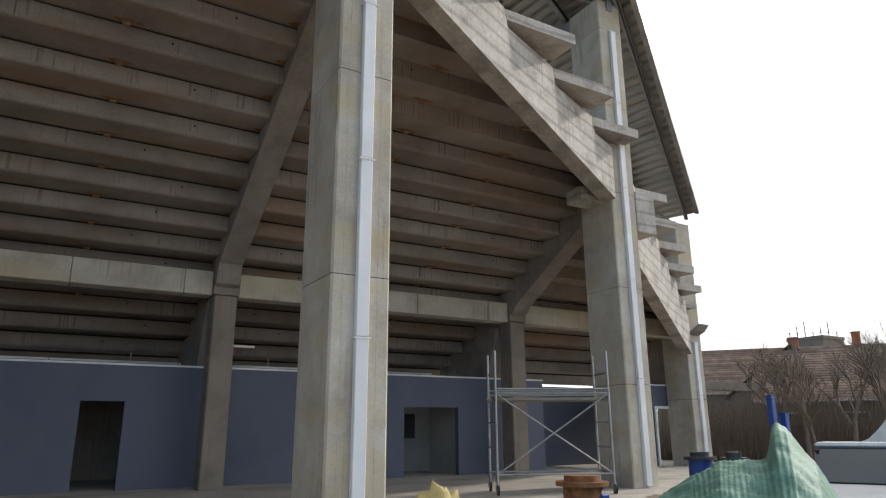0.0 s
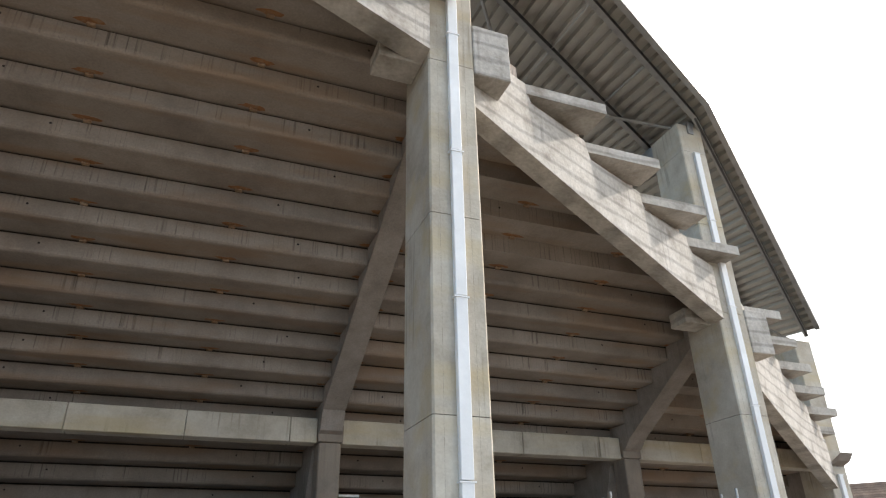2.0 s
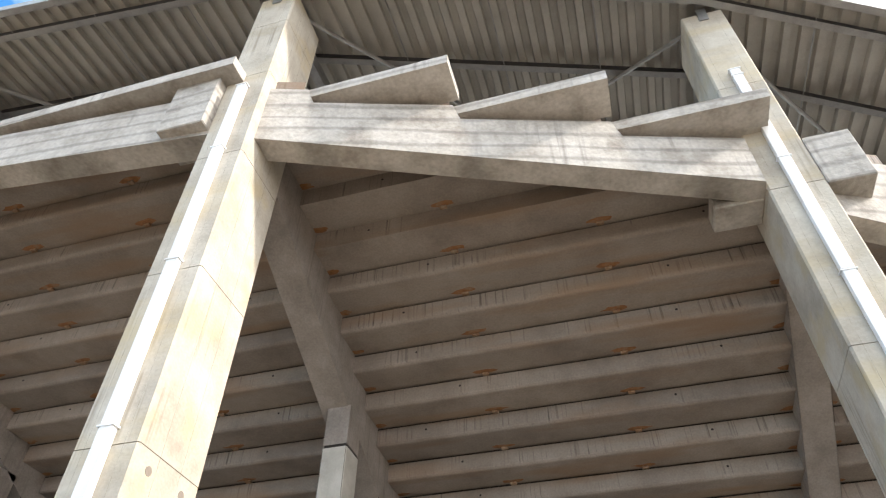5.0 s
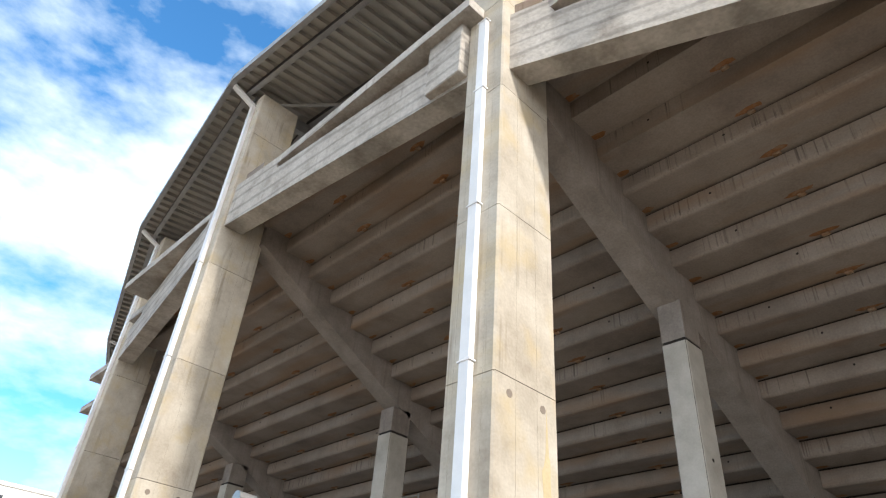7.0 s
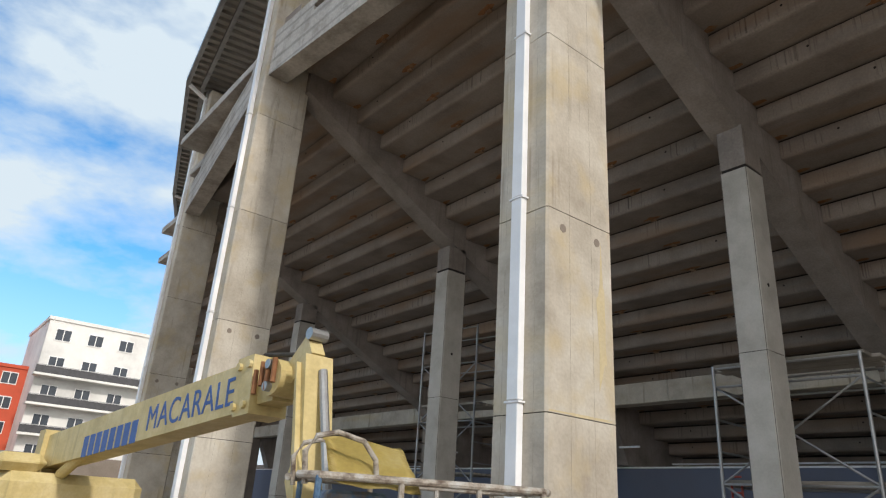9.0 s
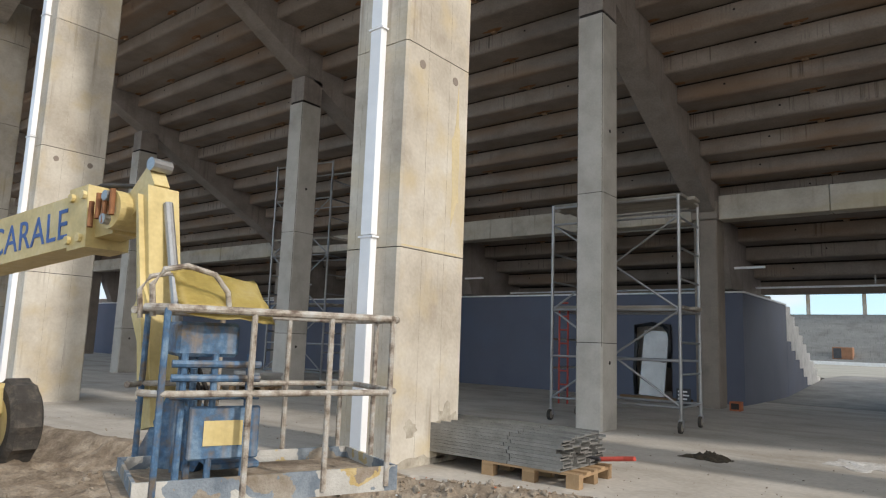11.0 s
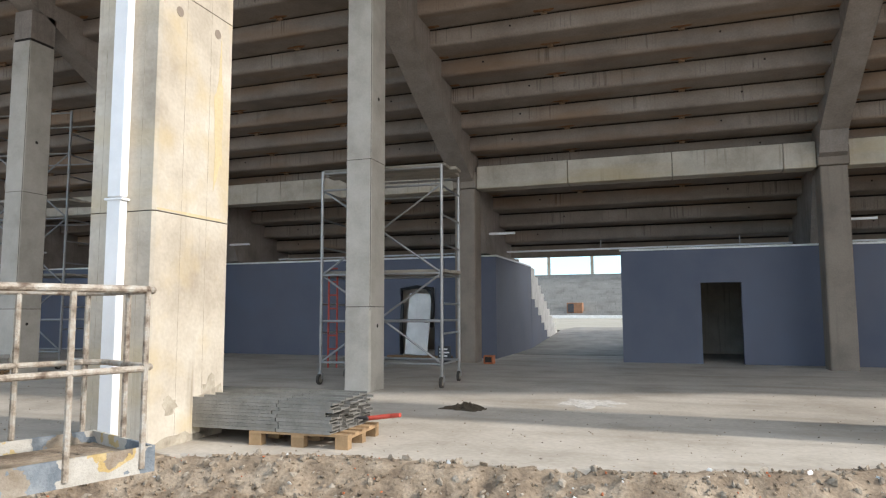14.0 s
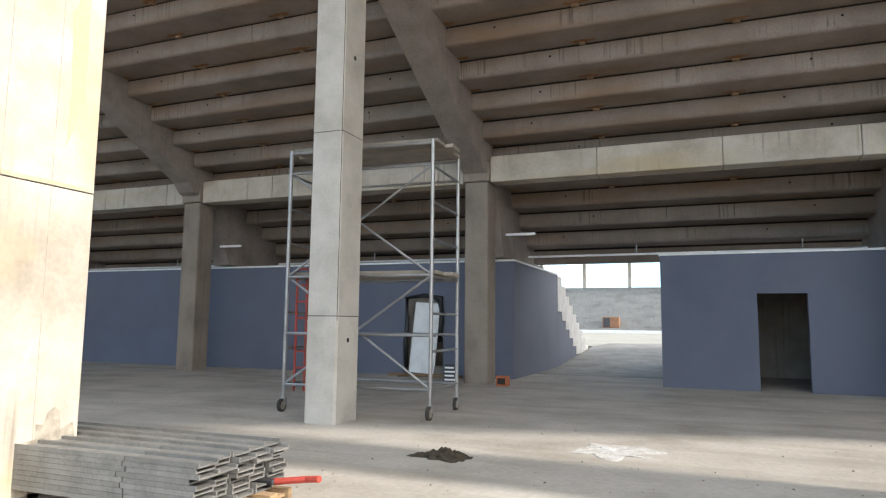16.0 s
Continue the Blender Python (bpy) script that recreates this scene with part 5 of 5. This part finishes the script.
def house(x, y, turn, L, W, eave, ridge, label, rows=1):
    t = thing("house", label, "house", "old houses", (x, y, -0.3))
    t.rotation_euler = (0, 0, radians(turn))
    part("wall", prism([(-W / 2, 0), (W / 2, 0), (W / 2, eave), (0, ridge - 0.15), (-W / 2, eave)], "x", -L / 2, L / 2), OLD_RENDER, t)
    for s in (-1, 1):
        a = math.atan2(ridge - eave, W / 2)
        hy, dz = W / 2 + 0.4, ridge - eave + 0.2
        slope = part("roof", prism([(s * hy, eave - 0.2), (0, ridge), (0, ridge + 0.03), (s * hy, eave - 0.17)], "x", -L / 2 - 0.3, L / 2 + 0.3), TILE, t)
        n = 20
        for i in range(n):
            f0, f1 = i / n, (i + 1) / n + 0.008
            y0, y1 = s * hy * (1 - f0), s * hy * (1 - min(f1, 1))
            z0, z1 = eave - 0.2 + dz * f0 + 0.05, eave - 0.2 + dz * f1 + 0.03
            part("tile_course", prism([(y0, z0), (y1, z1), (y1, z1 + 0.02), (y0, z0 + 0.03)], "x", -L / 2 - 0.35, L / 2 + 0.35), TILE, slope)
    ch = part("chimney", box(L * 0.2, L * 0.2 + 0.6, -0.3, 0.3, ridge - 0.5, ridge + 1.1, 0.03), ORANGE, t)
    part("chimney_cap", box(L * 0.2 - 0.06, L * 0.2 + 0.66, -0.36, 0.36, ridge + 1.1, ridge + 1.2), OLD_RENDER, ch)
    for r in range(rows):
        for n in range(int(L / 2.6)):
            wx = -L / 2 + 1.2 + n * 2.6
            w = part("window", box(wx, wx + 1.0, -W / 2 - 0.04, -W / 2 - 0.002, 1.1 + r * 2.7, 2.4 + r * 2.7), WHITE, t)
            part("pane", box(wx + 0.08, wx + 0.92, -W / 2 - 0.05, -W / 2 - 0.041, 1.18 + r * 2.7, 2.32 + r * 2.7), PANE, w)
    part("gutter", tube([(-L / 2 - 0.3, -W / 2 - 0.45, eave - 0.2), (L / 2 + 0.3, -W / 2 - 0.45, eave - 0.2)], 0.06), STEEL, t)
    return t


house(38.5, 19.5, -60, 11, 8.5, 3.1, 5.8, "old single-storey house with brown clay tiled roof")
house(43.5, 27.0, 30, 9, 7.5, 3.6, 6.6, "old single-storey house with brown clay tiled roof")
house(54, 20.0, -65, 26, 10, 3.5, 6.3, "long old house row with dull tiled roof", 1)
house(58, 36.0, -50, 24, 10, 4.6, 8.6, "long old house row with dull tiled roof", 1)
house(64, 6.0, -80, 24, 10, 4.0, 7.0, "long old house row with dull tiled roof", 1)
blk = thing("rooftop_block", "flat-roofed grey block with antennas rising behind the houses", "building", at=(84, 49, -0.3))
part("body", box(-2.3, 2.3, -2.3, 2.3, 0, 12.2), OLD_RENDER, blk)
part("parapet", box(-2.4, 2.4, -2.4, 2.4, 12.2, 12.6), OLD_RENDER, blk)
for n in range(7):
    ax, ay = -2.1 + n * 0.68, 2.0 - n * 0.62
    part("antenna", tube([(ax, ay, 12.6), (ax, ay, 13.4 + 0.7 * (n % 3))], 0.06, 6), DARK_STEEL, blk)
    part("antenna_arm", tube([(ax - 0.4, ay, 13.3), (ax + 0.4, ay, 13.3)], 0.04, 6), DARK_STEEL, blk)
for x, y in ((27.5, 17.0), (36.5, 14.2)):
    up = thing("utility_pole", "weathered utility pole with a crossarm", "pole", "utility poles", (x, y, -0.3))
    part("shaft", tube([(0, 0, 0), (0, 0, 5.2)], [0.11, 0.08], 10), OLD_RENDER, up)
    part("crossarm", bar((-0.7, 0.5, 4.8), (0.7, -0.5, 4.8), 0.1, 0.1), OLD_RENDER, up)

# ---- flats on the other side ----
FLAT_WHITE = material("white_render", (0.74, 0.73, 0.70), 0.85, scale=0.2, fine=3, bump=0.05)
FLAT_RED = material("orange_red_render", (0.50, 0.085, 0.04), 0.8, scale=0.3, bump=0.05)


def flats(name, x, y0, y1, h, mat, label, storeys, balcony=()):
    t = thing("apartment_block", label, "building", "apartment blocks", (x, y0, -0.3))
    L = y1 - y0
    part("wall", box(-14, 0, 0, L, 0, h), mat, t)
    part("parapet", box(-14.2, 0.15, -0.15, L + 0.15, h, h + 0.4), mat, t)
    sh = h / storeys
    n = int(L / 3.2)
    for s in range(storeys):
        for i in range(n):
            wy = 0.9 + i * L / n
            w = part("window", box(0.002, 0.08, wy, wy + 1.7, s * sh + 0.9, s * sh + 2.35), WHITE, t)
            for q in (0.08, 0.9):
                part("pane", box(0.081, 0.1, wy + q, wy + q + 0.72, s * sh + 1.0, s * sh + 2.25), PANE, w)
    for s in balcony:
        b = part("balcony", box(0.002, 1.7, -0.4, L * 0.72, s * sh - 0.12, s * sh + 0.12), FLAT_WHITE, t)
        part("railing_panel", box(1.6, 1.66, -0.35, L * 0.72 - 0.05, s * sh + 0.14, s * sh + 0.95), DARK_STEEL, b)
        part("handrail", box(1.55, 1.7, -0.4, L * 0.72, s * sh + 0.98, s * sh + 1.06), STEEL, b)
    return t


flats("white", -88.5, 11.3, 29.0, 19.6, FLAT_WHITE, "white rendered apartment block with balconies", 6, (1, 2, 3, 4))
flats("red", -95.0, -14.0, 11.5, 14.3, FLAT_RED, "orange-red and white apartment block", 5)
structure("boundary_wall", box(-66, -65.6, -30, 40, -0.3, 3.6), OLD_RENDER, "grey boundary wall at the edge of the site", category="wall")

# ---- floodlight frame standing over the roof ----
fl = thing("floodlight_frame", "openwork steel floodlight frame seen above the roof", "floodlight", at=(32.0, 33.5, 0))
part("mast", tube([(0, 0, -0.3), (0, 0, 30.5)], [0.5, 0.3], 10), STEEL, fl)
for r in range(3):
    part("crossbar", tube([(-3.2, 2.2, 30.5 + r * 1.3), (3.2, -2.2, 30.5 + r * 1.3)], 0.07, 6), DARK_STEEL, fl)
for c in range(7):
    f = -1 + c / 3
    part("upright", tube([(3.2 * f, -2.2 * f, 30.0), (3.2 * f, -2.2 * f, 33.6)], 0.05, 6), DARK_STEEL, fl)
    part("lamp_head", box(3.2 * f - 0.25, 3.2 * f + 0.25, -2.2 * f - 0.5, -2.2 * f - 0.2, 31.5, 32.0, 0.03), DARK_STEEL, fl)
